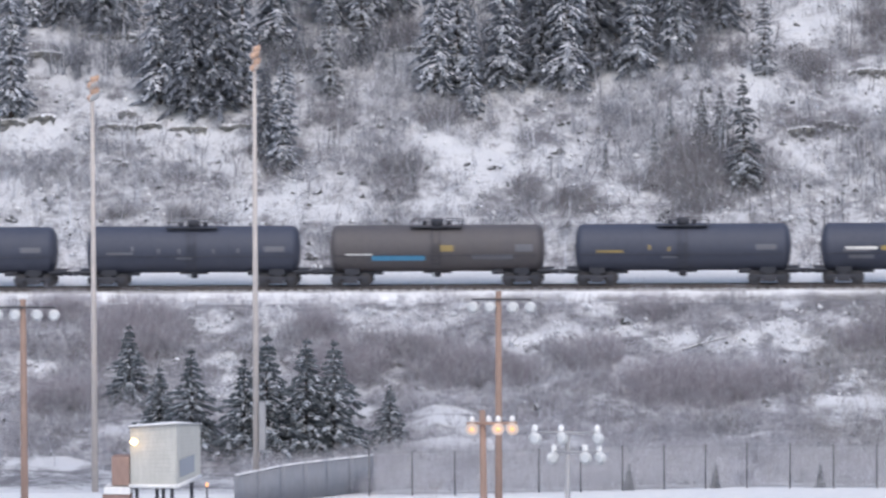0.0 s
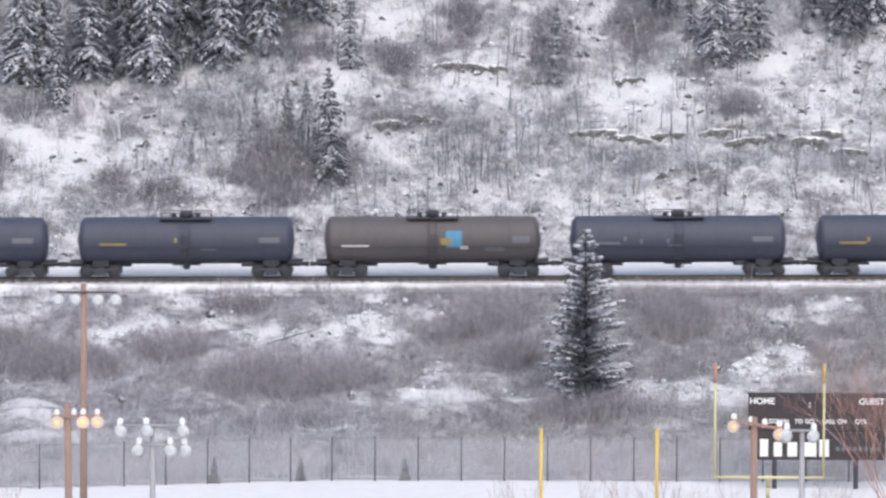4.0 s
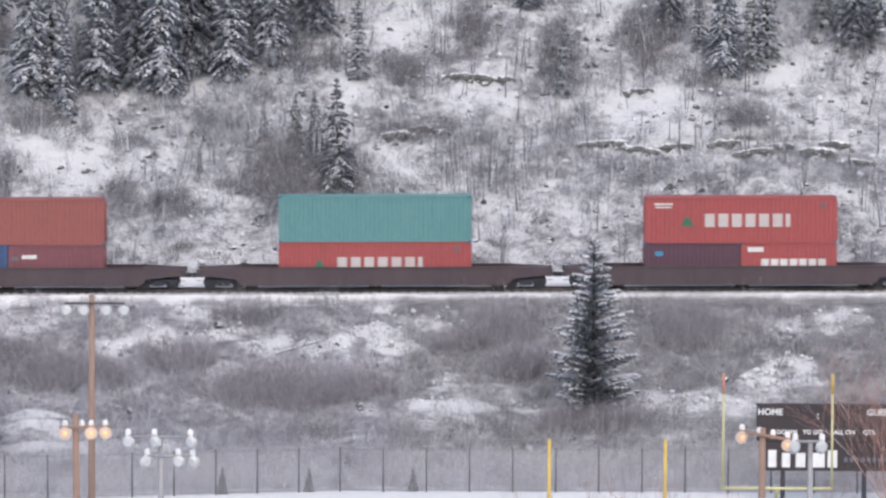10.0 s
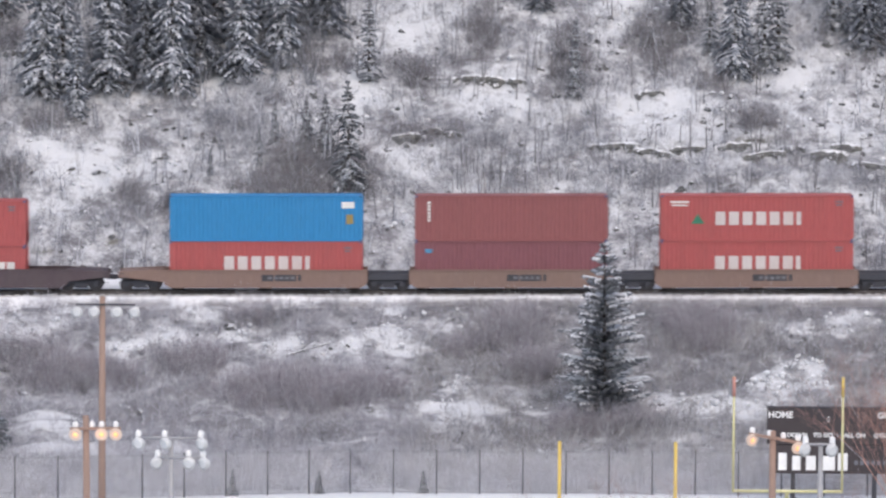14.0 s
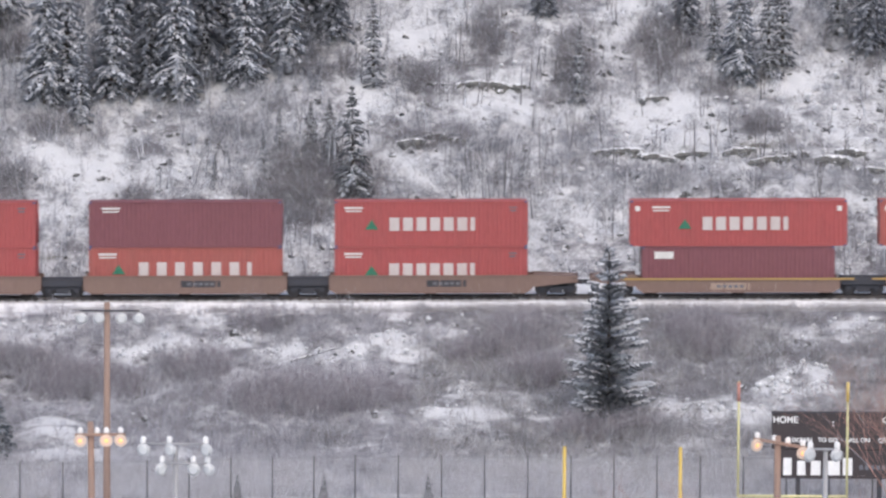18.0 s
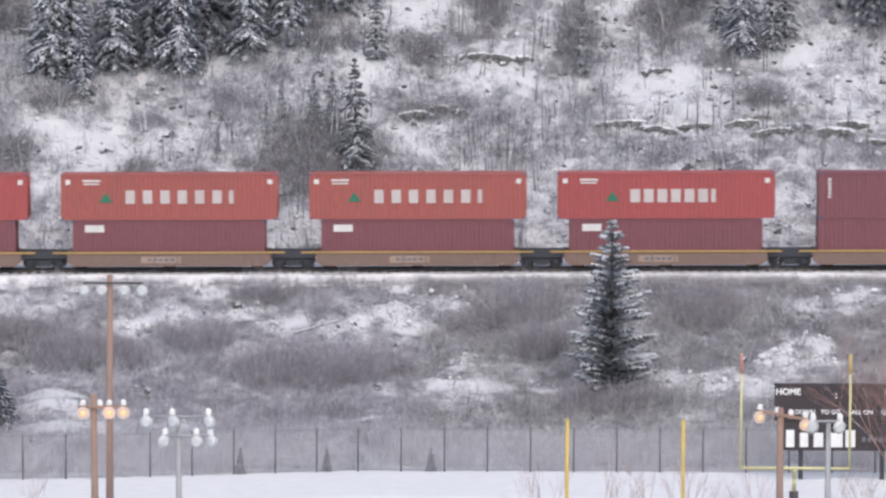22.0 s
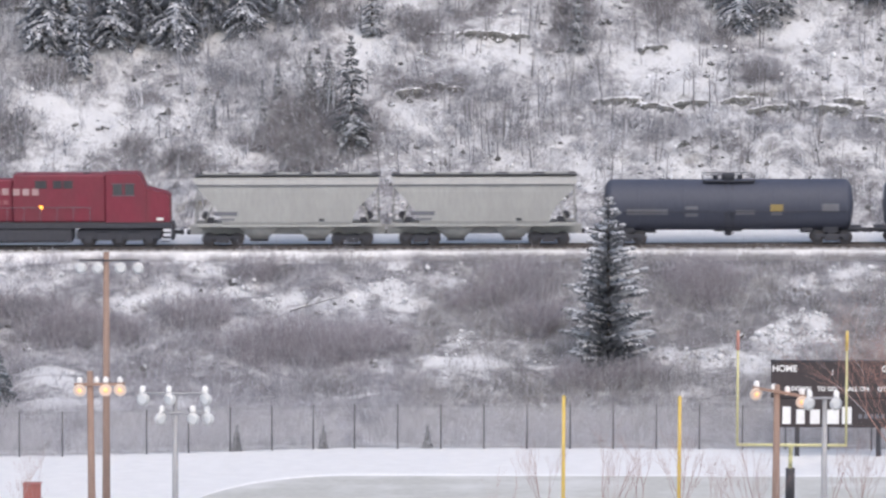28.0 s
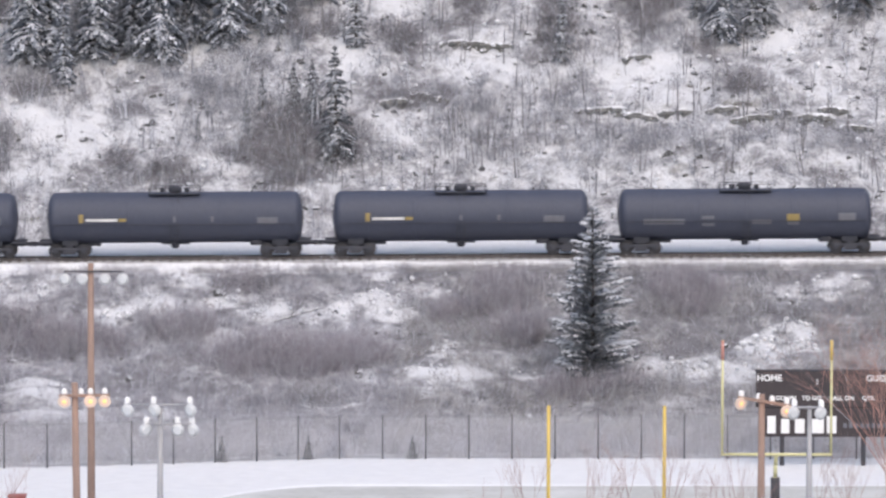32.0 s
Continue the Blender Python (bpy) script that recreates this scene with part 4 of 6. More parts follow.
def make_fence():
    fence = thing("chain_link_fence", "tall grey chain-link fence along the back of the field", "fence")
    line = FENCE_LINE
    bm = bmesh.new()
    tube(bm, (0, 0, -0.1), (0, 0, 2.5), 0.045, seg=8)
    lathe(bm, [(2.5, 0.05), (2.55, 0.03)], "z", 8)
    post = bpy.data.meshes.new("post")
    bm.to_mesh(post)
    bm.free()
    V, F = [], []
    for (xa, ya), (xb, yb) in zip(line, line[1:]):
        n = max(1, round((xb - xa) / 2.45))
        for k in range(n):
            p = piece("post", post, POST_GREY, fence)
            p.location = (xa + (xb - xa) * k / n, ya + (yb - ya) * k / n, 0)
        bm = bmesh.new()
        for z in (0.12, 2.44):
            tube(bm, (xa, ya, z), (xb, yb, z), 0.022, seg=6)
        part("rail", bm, STEEL, fence)
        m = int((xb - xa) / 0.11)
        for k in range(m):
            for s in (-1, 1):
                x0 = xa + (xb - xa) * k / m
                for c in range(2):
                    a, b = x0 + s * 1.15 * c, x0 + s * 1.15 * (c + 1)
                    if min(a, b) < xa or max(a, b) > xb:
                        continue
                    i = len(V)
                    za, zb = 0.12 + 1.15 * c, 0.12 + 1.15 * (c + 1)
                    ya2, yb2 = (ya + (yb - ya) * (q - xa) / (xb - xa) for q in (a, b))
                    V += [(a - 0.007, ya2, za), (a + 0.007, ya2, za), (b + 0.007, yb2, zb), (b - 0.007, yb2, zb)]
                    F.append((i, i + 1, i + 2, i + 3))
    wire = mesh_from("wire_mesh", V, F, WIRE, fence)
    tagged(wire, kind="stuff")


make_fence()


def scoreboard():
    """Dark board on two legs; x 18.6 to 26.5, at y 311."""
    sb = thing("scoreboard", "dark brown football scoreboard with white lettering", "scoreboard", at=pose(18.66, 311, -0.13))
    bm = bmesh.new()
    box(bm, 0, 7.8, 0.0, 0.35, 3.45, 5.5, 0.03)
    panel = part("score_panel", bm, BOARD, sb)
    bm = bmesh.new()
    box(bm, 0.15, 7.75, 0.02, 0.32, 1.78, 3.42, 0.03)
    sponsor = part("sponsor_panel", bm, BOARD, sb)
    bm = bmesh.new()
    box(bm, -0.03, 7.83, -0.03, 0.38, 5.5, 5.58)
    part("cap", bm, DARK_STEEL, panel)
    words("HOME", 0.5, (0.75, -0.01, 4.96), WHITE, panel)
    words("GUEST", 0.48, (6.95, -0.01, 4.96), WHITE, panel)
    words(":", 0.55, (3.45, -0.01, 4.78), WHITE, panel)
    for text, x in (("DOWN", 1.7), ("TO GO", 3.15), ("BALL ON", 4.85), ("QTR", 6.35)):
        words(text, 0.34, (x, -0.01, 3.87), WHITE, panel)
    bm = bmesh.new()
    box(bm, 3.3, 4.3, -0.015, 0.01, 4.02, 4.06)
    part("rule", bm, MARK_GREY, panel)
    # the sponsor's name, as plain blocks
    for k, (x, w) in enumerate(((0.6, 0.62), (1.38, 0.62), (2.15, 0.72), (3.05, 0.95), (3.95, 0.72))):
        bm = bmesh.new()
        high = 0.98 if k in (0, 4) else 0.82
        box(bm, x + 0.08 * w, x + 0.84 * w, -0.012, 0.025, 1.98, 1.98 + high, 0.004)
        part("name_block", bm, WHITE, sponsor)
    for k in range(8):
        bm = bmesh.new()
        box(bm, 4.95 + k * 0.32, 5.15 + k * 0.32, -0.008, 0.025, 2.3, 2.55)
        part("name_block", bm, MARK_GREY, sponsor)
    for x in (1.5, 6.1):
        bm = bmesh.new()
        box(bm, x - 0.13, x + 0.13, 0.08, 0.3, -0.1, 1.8, 0.02)
        part("leg", bm, DARK_STEEL, sb)


scoreboard()


def goalpost():
    gp = thing("goalpost", "pale yellow football goalpost with orange wind ribbons", "goalpost", at=pose(18.5, 290, 0))
    half, bar = 2.87, 3.18
    bm = bmesh.new()
    tube(bm, (-half, 0, bar), (half, 0, bar), 0.08)
    part("crossbar", bm, PALE_YELLOW, gp)
    for s in (-1, 1):
        bm = bmesh.new()
        tube(bm, (s * half, 0, bar - 0.06), (s * half, 0, 9.25), 0.07, 0.06)
        up = part("upright", bm, PALE_YELLOW, gp)
        bm = bmesh.new()
        tube(bm, (s * half, 0, 8.2), (s * half, 0, 9.22), 0.085, 0.085)
        part("tip_band", bm, RED_FLAG if s < 0 else YELLOW, up, "bright band at the tip")
    bm = bmesh.new()
    pts = [Vector((0, 0.9, 0)), Vector((0, 0.9, 1.9)), Vector((0, 0.75, 2.6)), Vector((0, 0.35, 3.0)), Vector((0, 0.0, 3.1))]
    for a, b in zip(pts, pts[1:]):
        tube(bm, a, b, 0.11)
    part("gooseneck", bm, PALE_YELLOW, gp)
    bm = bmesh.new()
    tube(bm, (0, 0.9, 0.02), (0, 0.9, 1.85), 0.25)
    part("pad", bm, DARK_STEEL, gp, "black foam pad round the base")


goalpost()
for x in (6.03, 11.72):
    yp = thing("yellow_post", "tall bright yellow steel post in the snow", "post", "pair of yellow posts", pose(x, 270, 0))
    bm = bmesh.new()
    tube(bm, (0, 0, -0.1), (0, 0, 7.95), 0.10, 0.09)
    pole = part("pole", bm, YELLOW, yp)
    bm = bmesh.new()
    lathe(bm, [(7.95, 0.1), (8.0, 0.05)], "z", 10)
    part("cap", bm, YELLOW, yp)


# ---------------------------------------------------------------- lights of the field
def floodlight(parent, x, z, lit, turn=0.0, y=-0.22, size=1.0, shell=None, cans=True, bowls=True):
    """A spun bowl with a ballast can above it."""
    def bowl(bm):
        lathe(bm, [(0.0, 0.30), (0.05, 0.31), (0.18, 0.27), (0.32, 0.16), (0.36, 0.05)], "y", 18)

    def can(bm):
        lathe(bm, [(0, 0.11), (0.05, 0.13), (0.34, 0.13), (0.42, 0.07)], "z", 12)
    shell = LIT_BOWL if lit else shell
    if not bowls:
        c = piece("ballast_can", shared(("ballast_can", False), can), WHITE, parent)
        c.matrix_basis = pose(x, y + 0.25, z + 0.2) @ Matrix.Scale(size, 4)
        return
    b = piece("lamp_bowl", shared(("lamp_bowl", shell.name if shell else ""), bowl), shell or GLASS, parent)
    swing = turn + (((x * 7.3 + z * 3.1) % 1.0) - 0.5) * (90 if cans else 20)
    b.matrix_basis = pose(x, y, z, 14, 0, swing) @ Matrix.Scale(size, 4)
    if cans:
        c = piece("ballast_can", shared(("ballast_can", shell is MAST_HEAD), can), MAST_HEAD if shell is MAST_HEAD else WHITE, parent)
        c.matrix_basis = pose(x, y + 0.25, z + 0.2) @ Matrix.Scale(size, 4)

    def lens(bm):
        lathe(bm, [(-0.03, 0.06), (0.0, 0.12)] if lit else [(-0.03, 0.17), (0.0, 0.29)], "y", 18)
    key = "lamp_lens_lit" if lit else "lamp_lens"
    g = piece("lamp_lens", shared(key, lens), LAMP_LIT if lit else GLASS, b, "glowing orange lamp glass" if lit else "")


def wooden_light(x, y, high, arms, lit, label, name="light_pole", lean=0.0, cans=True, sag=0.0):
    lp = thing(name, label, "light pole", "lights round the field", pose(x, y, 0, 0, lean, 0))
    bm = bmesh.new()
    tube(bm, (0, 0, -0.2), (0, 0, high), 0.21, 0.15, 12)
    part("pole", bm, WOOD_POLE, lp)
    for z, xs, lits in arms:
        bm = bmesh.new()
        if cans:
            box(bm, min(xs) - 0.25, max(xs) + 0.25, -0.22, -0.1, z + 0.22, z + 0.36, 0.01)
        else:
            box(bm, min(xs) - 0.06, max(xs) + 0.06, -0.22, -0.14, z + 0.36, z + 0.44, 0.01)
        bmesh.ops.translate(bm, verts=bm.verts, vec=(0, 0, -z))
        arm = part("crossarm", bm, WOOD_POLE if cans else DARK_STEEL, lp)
        arm.matrix_basis = pose(0, 0, z, 0, math.degrees(math.atan(sag)), 0)
        for xx, on in zip(xs, lits):
            floodlight(lp, xx, z - sag * xx, on, cans=cans, bowls=on is not None, size=1.0 if cans else 0.97)


def steel_light(x, y, high, arms, label):
    lp = thing("light_pole", label, "light pole", "lights round the field", pose(x, y, 0))
    bm = bmesh.new()
    tube(bm, (0, 0, -0.2), (0, 0, high), 0.19, 0.11, 12)
    part("pole", bm, STEEL, lp)
    for z, xs in arms:
        bm = bmesh.new()
        tube(bm, (min(xs), -0.1, z + 0.28), (max(xs), -0.1, z + 0.28), 0.06)
        part("crossarm", bm, STEEL, lp)
        for xx in xs:
            floodlight(lp, xx, z, False)


GREY_LABEL, WOOD_LABEL = "grey steel light pole with two tiers of floodlights", "wooden light pole with lit orange floodlights"
FOUR = (-1.27, -0.4, 0.73, 1.6)
for x, top in ((-16.72, 14.53), (-40.66, 14.04)):
    wooden_light(x, 275, top, [(top - 0.8, FOUR, (0, 0, 0, 0))], False, "tall wooden light pole with four unlit floodlights", cans=False)
wooden_light(-16.57, 262, 9.95, [(9.05, (-0.5, 0.3, 0.75, 1.42), (1, None, 1, 1))], True, WOOD_LABEL, lean=-0.8)
wooden_light(15.99, 262, 9.45, [(8.84, (-0.97, -0.15, 0.5, 1.2, 1.55), (1, None, None, 1, 0))], True, WOOD_LABEL, sag=0.17)
steel_light(-12.16, 252, 9.95, [(9.75, (-1.5, -0.3, 1.35)), (8.85, (-0.62, 0.8, 1.45))], GREY_LABEL)
steel_light(17.58, 252, 10.0, [(9.67, (-0.7, 0.53))], GREY_LABEL)


def tall_mast(x, high, sleeve):
    tm = thing("floodlight_mast", "very tall slim steel mast with a floodlight head", "floodlight mast", "tall masts", pose(x, 310, 0))
    bm = bmesh.new()
    tube(bm, (0, 0, -0.2), (0, 0, high), 0.19, 0.11, 12)
    part("mast", bm, MAST_PAINT, tm)
    for z in (high - 0.5, high - 1.2):
        bm = bmesh.new()
        tube(bm, (0, -1.3, z), (0, 1.3, z), 0.06)
        part("crossarm", bm, WOOD_POLE, tm)
        for y in (-1.2, -0.4, 0.4, 1.2):
            floodlight(tm, 0.12, z + 0.02, False, 80, y, 0.7, MAST_HEAD)
    if sleeve:
        bm = bmesh.new()
        box(bm, 0.18, 0.55, -0.25, 0.25, 2.5, 5.2, 0.03)
        part("service_box", bm, STEEL, tm)


tall_mast(-41.8, 23.6, False)
tall_mast(-32.6, 25.3, True)

# ---------------------------------------------------------------- booth and screen at the near corner of the field
def announcer_booth():
    booth = thing("announcer_booth", "cream raised announcer booth with snow on its roof", "booth", at=pose(0.42, 0, 0))
    foot = [(-37.9, 292.0), (-35.4, 292.0), (-34.65, 296.7), (-37.2, 296.9)]

    def eaves(p):
        """The roof falls away to the rear and rises a little to one side."""
        return 0.08 * (p[0] + 37.9) - 0.13 * (p[1] - 292.0)
    names = ("front_wall", "side_wall", "rear_wall", "side_wall")
    cx, cy = sum(p[0] for p in foot) / 4, sum(p[1] for p in foot) / 4
    for k, name in enumerate(names):
        a, b = Vector((*foot[k], 0)), Vector((*foot[(k + 1) % 4], 0))
        inward = Vector((cx - (a.x + b.x) / 2, cy - (a.y + b.y) / 2, 0)).normalized() * 0.1
        d = (b - a).normalized() * 0.06
        bm = bmesh.new()
        n = 14
        rows = []
        for i in range(n + 1):
            z = 2.65 + 3.0 * i / n
            for lip in (0.0, 0.012):
                off = -inward.normalized() * lip
                rows.append([p + off * s + Vector((0, 0, z + (0.01 if lip else 0) + (i / n) * eaves(p))) for p, s in ((a + d, 1), (b - d, 1), (b - d + inward, 0), (a + d + inward, 0))])
        rings(bm, rows)
        for f in bm.faces:
            f.smooth = False
        wall = part(name, bm, CREAM, booth)
        if k == 1:
            w = bmesh.new()
            out = -inward.normalized() * 0.03
            p0, p1 = a + (b - a) * 0.1 + out, a + (b - a) * 0.72 + out
            rings(w, [[p + Vector((0, 0, z)) - o for p in (p0, p1)] for z, o in ((2.95, out * 0), (3.9, out * 0))], closed=False, caps=False)
            part("window", w, BOOTH_GLASS, wall, "grey-blue window pane")
    bm = bmesh.new()
    rings(bm, [[(x + (x - cx) * 0.04, y + (y - cy) * 0.04, z) for x, y in foot] for z in (2.45, 2.65)])
    part("floor_frame", bm, WHITE, booth)
    bm = bmesh.new()
    rings(bm, [[(x + (x - cx) * 0.06, y + (y - cy) * 0.06, z + eaves((x, y))) for x, y in foot] for z in (5.67, 5.74)])
    roof = part("roof", bm, STEEL, booth)
    bm = bmesh.new()
    rings(bm, [[(x + (x - cx) * s, y + (y - cy) * s, z + eaves((x, y))) for x, y in foot] for z, s in ((5.74, 0.05), (5.78, 0.04), (5.81, -0.1))])
    part("roof_snow", bm, SNOW, roof)
    for x, y in ((-37.6, 292.4), (-35.7, 292.4), (-35.1, 296.3), (-37.0, 296.4), (-36.4, 294.3)):
        bm = bmesh.new()
        box(bm, x - 0.09, x + 0.09, y - 0.09, y + 0.09, -0.1, 2.46)
        part("leg", bm, DARK_STEEL, booth)
    bm = bmesh.new()
    box(bm, -38.9, -37.95, 292.0, 293.4, 2.55, 4.1, 0.03)
    part("annex", bm, BROWN_BOX, booth, "small brown annex box")
    bm = bmesh.new()
    box(bm, -39.3, -37.9, 291.9, 293.6, 2.1, 2.5, 0.02)
    part("landing", bm, WHITE, booth)
    bm = bmesh.new()
    box(bm, -39.4, -37.95, 292.0, 293.4, -0.05, 2.08, 0.02)
    part("store", bm, BROWN_BOX, booth, "brown lower store")
    bm = bmesh.new()
    box(bm, -37.75, -37.55, 291.78, 291.98, 4.85, 5.07, 0.03)
    part("lamp_housing", bm, DARK_STEEL, booth)
    bm = bmesh.new()
    lathe(bm, [(-0.1, 0.06), (-0.06, 0.17), (0.02, 0.18)], "y", 14, (-37.65, 291.76, 4.95))
    part("wall_lamp", bm, BOOTH_LAMP, booth, "lit yellow-white wall lamp")


BOOTH_LAMP = glowing("lit_booth_lamp", (1.0, 0.66, 0.28), 6.0)
announcer_booth()


def path_lamp():
    pl = thing("path_lamp", "short dark post with a small lit orange lamp", "lamp", at=pose(-34.27, 300, 0))
    bm = bmesh.new()
    tube(bm, (0, 0, -0.1), (0, 0, 1.55), 0.05)
    part("post", bm, DARK_STEEL, pl)
    bm = bmesh.new()
    lathe(bm, [(1.55, 0.06), (1.6, 0.09), (1.75, 0.09), (1.8, 0.04)], "z", 12)
    part("lamp_head", bm, LAMP_LIT, pl, "glowing orange head")


path_lamp()


def screen_wall():
    sw = thing("windscreen_fence", "slate-grey fabric windscreen fence with a snowy top rail", "fence")
    a, b = Vector((-33.1, 303.5, 0)), Vector((-26.05, 311.0, 0))
    n = 6
    for k in range(n):
        p, q = a + (b - a) * (k / n), a + (b - a) * ((k + 1) / n)
        side = Vector((-(q - p).y, (q - p).x, 0)).normalized() * 0.025
        h0, h1 = (1.75 + 0.3 * min(1, 2.5 * s) for s in (k / n, (k + 1) / n))
        bm = bmesh.new()
        rows = []
        for i in range(7):
            m = p + (q - p) * (i / 6)
            bulge = side * (1.5 * math.sin(math.pi * i / 6))
            hh = h0 + (h1 - h0) * i / 6
            rows.append([m + side + bulge, m - side + bulge, m - side + bulge + Vector((0, 0, hh)), m + side + bulge + Vector((0, 0, hh))])
        rings(bm, rows)
        part("panel", bm, SLATE, sw)
        bm = bmesh.new()
        tube(bm, p + Vector((0, 0, -0.1)), p + Vector((0, 0, h0 + 0.06)), 0.05, seg=8)
        part("post", bm, SLATE, sw)
        bm = bmesh.new()
        tube(bm, p + Vector((0, 0, h0 + 0.03)), q + Vector((0, 0, h1 + 0.03)), 0.05, seg=6)
        part("snow_cap", bm, SNOW, sw)


screen_wall()
red = thing("red_shed", "small dull red portable shed at the field edge", "shed", at=pose(-21.1, 284, 0))
bm = bmesh.new()
box(bm, -0.43, 0.43, -0.45, 0.45, -0.05, 1.68, 0.03)
part("cabin", bm, C_RUST, red)
bm = bmesh.new()
box(bm, -0.48, 0.48, -0.5, 0.5, 1.68, 1.76, 0.03)
part("roof", bm, C_RUST, red)
bm = bmesh.new()
box(bm, -0.33, 0.33, -0.475, -0.45, 0.1, 1.55, 0.01)
part("door", bm, C_RUST, red)


# ---------------------------------------------------------------- rolling stock
SPEED = 13.02
MOVING = []   # (thing, place along the track at 0 s, height over the rails)


def along(q):
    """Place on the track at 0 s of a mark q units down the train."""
    return (q - 784) / 27.87


def rolling(ob, x, z=0.0):
    MOVING.append((ob, x, z))
    return ob


def truck(parent, x, base=1.78, wheel=0.44):
    """A two-axle truck under a car."""
    def frame_mesh(bm):
        for y in (-1.02, 1.02):
            box(bm, -base / 2 - 0.25, base / 2 + 0.25, y - 0.08, y + 0.08, 0.48, 0.68, 0.03)
            box(bm, -0.42, 0.42, y - 0.09, y + 0.09, 0.22, 0.62, 0.03)
            for sx in (-1, 1):
                box(bm, sx * base / 2 - 0.17, sx * base / 2 + 0.17, y - 0.1, y + 0.1, 0.30, 0.60, 0.03)
        box(bm, -0.25, 0.25, -1.0, 1.0, 0.45, 0.78)
    tr = piece("truck", shared(("truck", base), frame_mesh), UNDER, parent)
    tr.location = (x, 0, 0)

    def wheels(bm):
        for y in (-0.76, 0.76):
            lathe(bm, [(y - 0.07, wheel - 0.03), (y - 0.06, wheel), (y + 0.05, wheel), (y + 0.07, wheel - 0.03)], "y", 20)
        tube(bm, (0, -1.0, 0), (0, 1.0, 0), 0.08)
    for sx in (-1, 1):
        w = piece("wheelset", shared(("wheelset", wheel), wheels), WHEEL, tr)
        w.location = (sx * base / 2, 0, wheel)
    return tr


def coupler(parent, x, sx):
    def cp(bm):
        box(bm, -0.1, 0.42, -0.12, 0.12, -0.12, 0.12, 0.03)
        box(bm, 0.30, 0.58, -0.18, 0.18, -0.16, 0.16, 0.05)
    c = piece("coupler", shared("coupler", cp), UNDER, parent)
    c.matrix_basis = pose(x, 0, 0.86, 0, 0, 0 if sx > 0 else 180)


def tank_car(length, radius, paint, label):
    """A tank car centred at 0; length of the tank itself."""
    car = thing("tank_car", label, "tank car", "tank cars of the train")
    zc, h = 0.88 + radius, length / 2
    tank_key = ("tank", length, paint.name)

    def tank(bm):
        prof = []
        for k in range(7):
            a = math.pi / 2 * k / 6
            prof.append((-h + 0.58 * math.sin(a), max(0.02, radius * (1 - (1 - math.sin(a)) ** 2.2) ** (1 / 2.2))))
        prof += [(-h * 0.5, radius), (0, radius - 0.004), (h * 0.5, radius)]
        prof += [(-p, r) for p, r in prof[:7][::-1]]
        lathe(bm, prof, "x", 36, (0, 0, zc))
    tk = piece("tank", shared(tank_key, tank), paint, car)

    def band(bm):
        lathe(bm, [(-0.05, radius - 0.01), (-0.04, radius + 0.012), (0.04, radius + 0.012), (0.05, radius - 0.01)], "x", 36, (0, 0, zc))
    for p in (-h * 0.72, -h * 0.36, 0.0, h * 0.36, h * 0.72):
        bd = piece("weld_band", shared(("weld_band", radius, paint.name), band), paint, tk)
        bd.location = (p, 0, 0)

    def sill(bm):
        box(bm, -3.4, 0.35, -0.35, 0.35, 0.72, 1.02)
        box(bm, -0.4, 0.5, -1.45, 1.45, 0.98, 1.06)
        box(bm, -2.0, -1.0, -0.85, 0.85, 0.78, 1.4)
    for sx in (-1, 1):
        stub = piece("stub_sill", shared("stub_sill", sill), UNDER, car)
        stub.matrix_basis = pose(sx * h, 0, 0, 0, 0, 0 if sx > 0 else 180)

    def dome(bm):
        lathe(bm, [(0, 0.42), (0.36, 0.42), (0.42, 0.36), (0.46, 0.1)], "z", 20, (0, 0, zc + radius - 0.06))
        for x in (-0.8, 0.75):
            lathe(bm, [(0, 0.16), (0.25, 0.16), (0.3, 0.08)], "z", 12, (x, 0, zc + radius - 0.03))
    piece("manway", shared(("manway", radius), dome), UNDER, car, "dark manway and valve bonnets")

    def walk_mesh(bm):
        for y in (-0.75, 0.75):
            box(bm, -1.6, 1.6, y - 0.28, y + 0.28, zc + radius * 0.93, zc + radius * 0.93 + 0.05)
        for x in (-1.6, 1.6):
            for y in (-1.03, 1.03):
                tube(bm, (x, y, zc + radius * 0.9), (x, y, zc + radius + 0.34), 0.025, seg=6)
        for y in (-1.03, 1.03):
            tube(bm, (-1.6, y, zc + radius + 0.32), (1.6, y, zc + radius + 0.32), 0.025, seg=6)
    piece("platform", shared(("platform", radius), walk_mesh), UNDER, car)

    def ladder(bm):
        for x in (-0.24, 0.24):
            tube(bm, (x, -1.58, 0.7), (x, -1.56, zc + 0.2), 0.025, seg=6)
            tube(bm, (x, -1.56, zc + 0.2), (x, -1.0, zc + radius + 0.02), 0.025, seg=6)
        for k in range(9):
            z = 0.75 + k * 0.25
            tube(bm, (-0.24, -1.58, z), (0.24, -1.58, z), 0.018, seg=6)
    for turn in (0, 180):
        la = piece("ladder", shared(("ladder", radius), ladder), UNDER, car)
        la.matrix_basis = pose(0, 0, 0, 0, 0, turn)

    def rail(bm):
        for y in (-1, 1):
            tube(bm, (-h + 0.3, y * (radius + 0.05), zc - 0.35), (h - 0.3, y * (radius + 0.05), zc - 0.35), 0.022, seg=6)
    piece("handrail", shared(("handrail", length), rail), UNDER, car)

    def outlet(bm):
        lathe(bm, [(0.52, 0.16), (0.6, 0.22), (0.95, 0.26)], "z", 12)
        box(bm, -0.9, 0.9, -0.12, 0.12, 0.78, 0.9)
    piece("outlet_valve", shared("outlet_valve", outlet), UNDER, car)

    def cylinder(bm):
        tube(bm, (-0.35, 0, 0), (0.35, 0, 0), 0.17)
        tube(bm, (0.35, 0, 0), (0.55, 0, 0), 0.05)
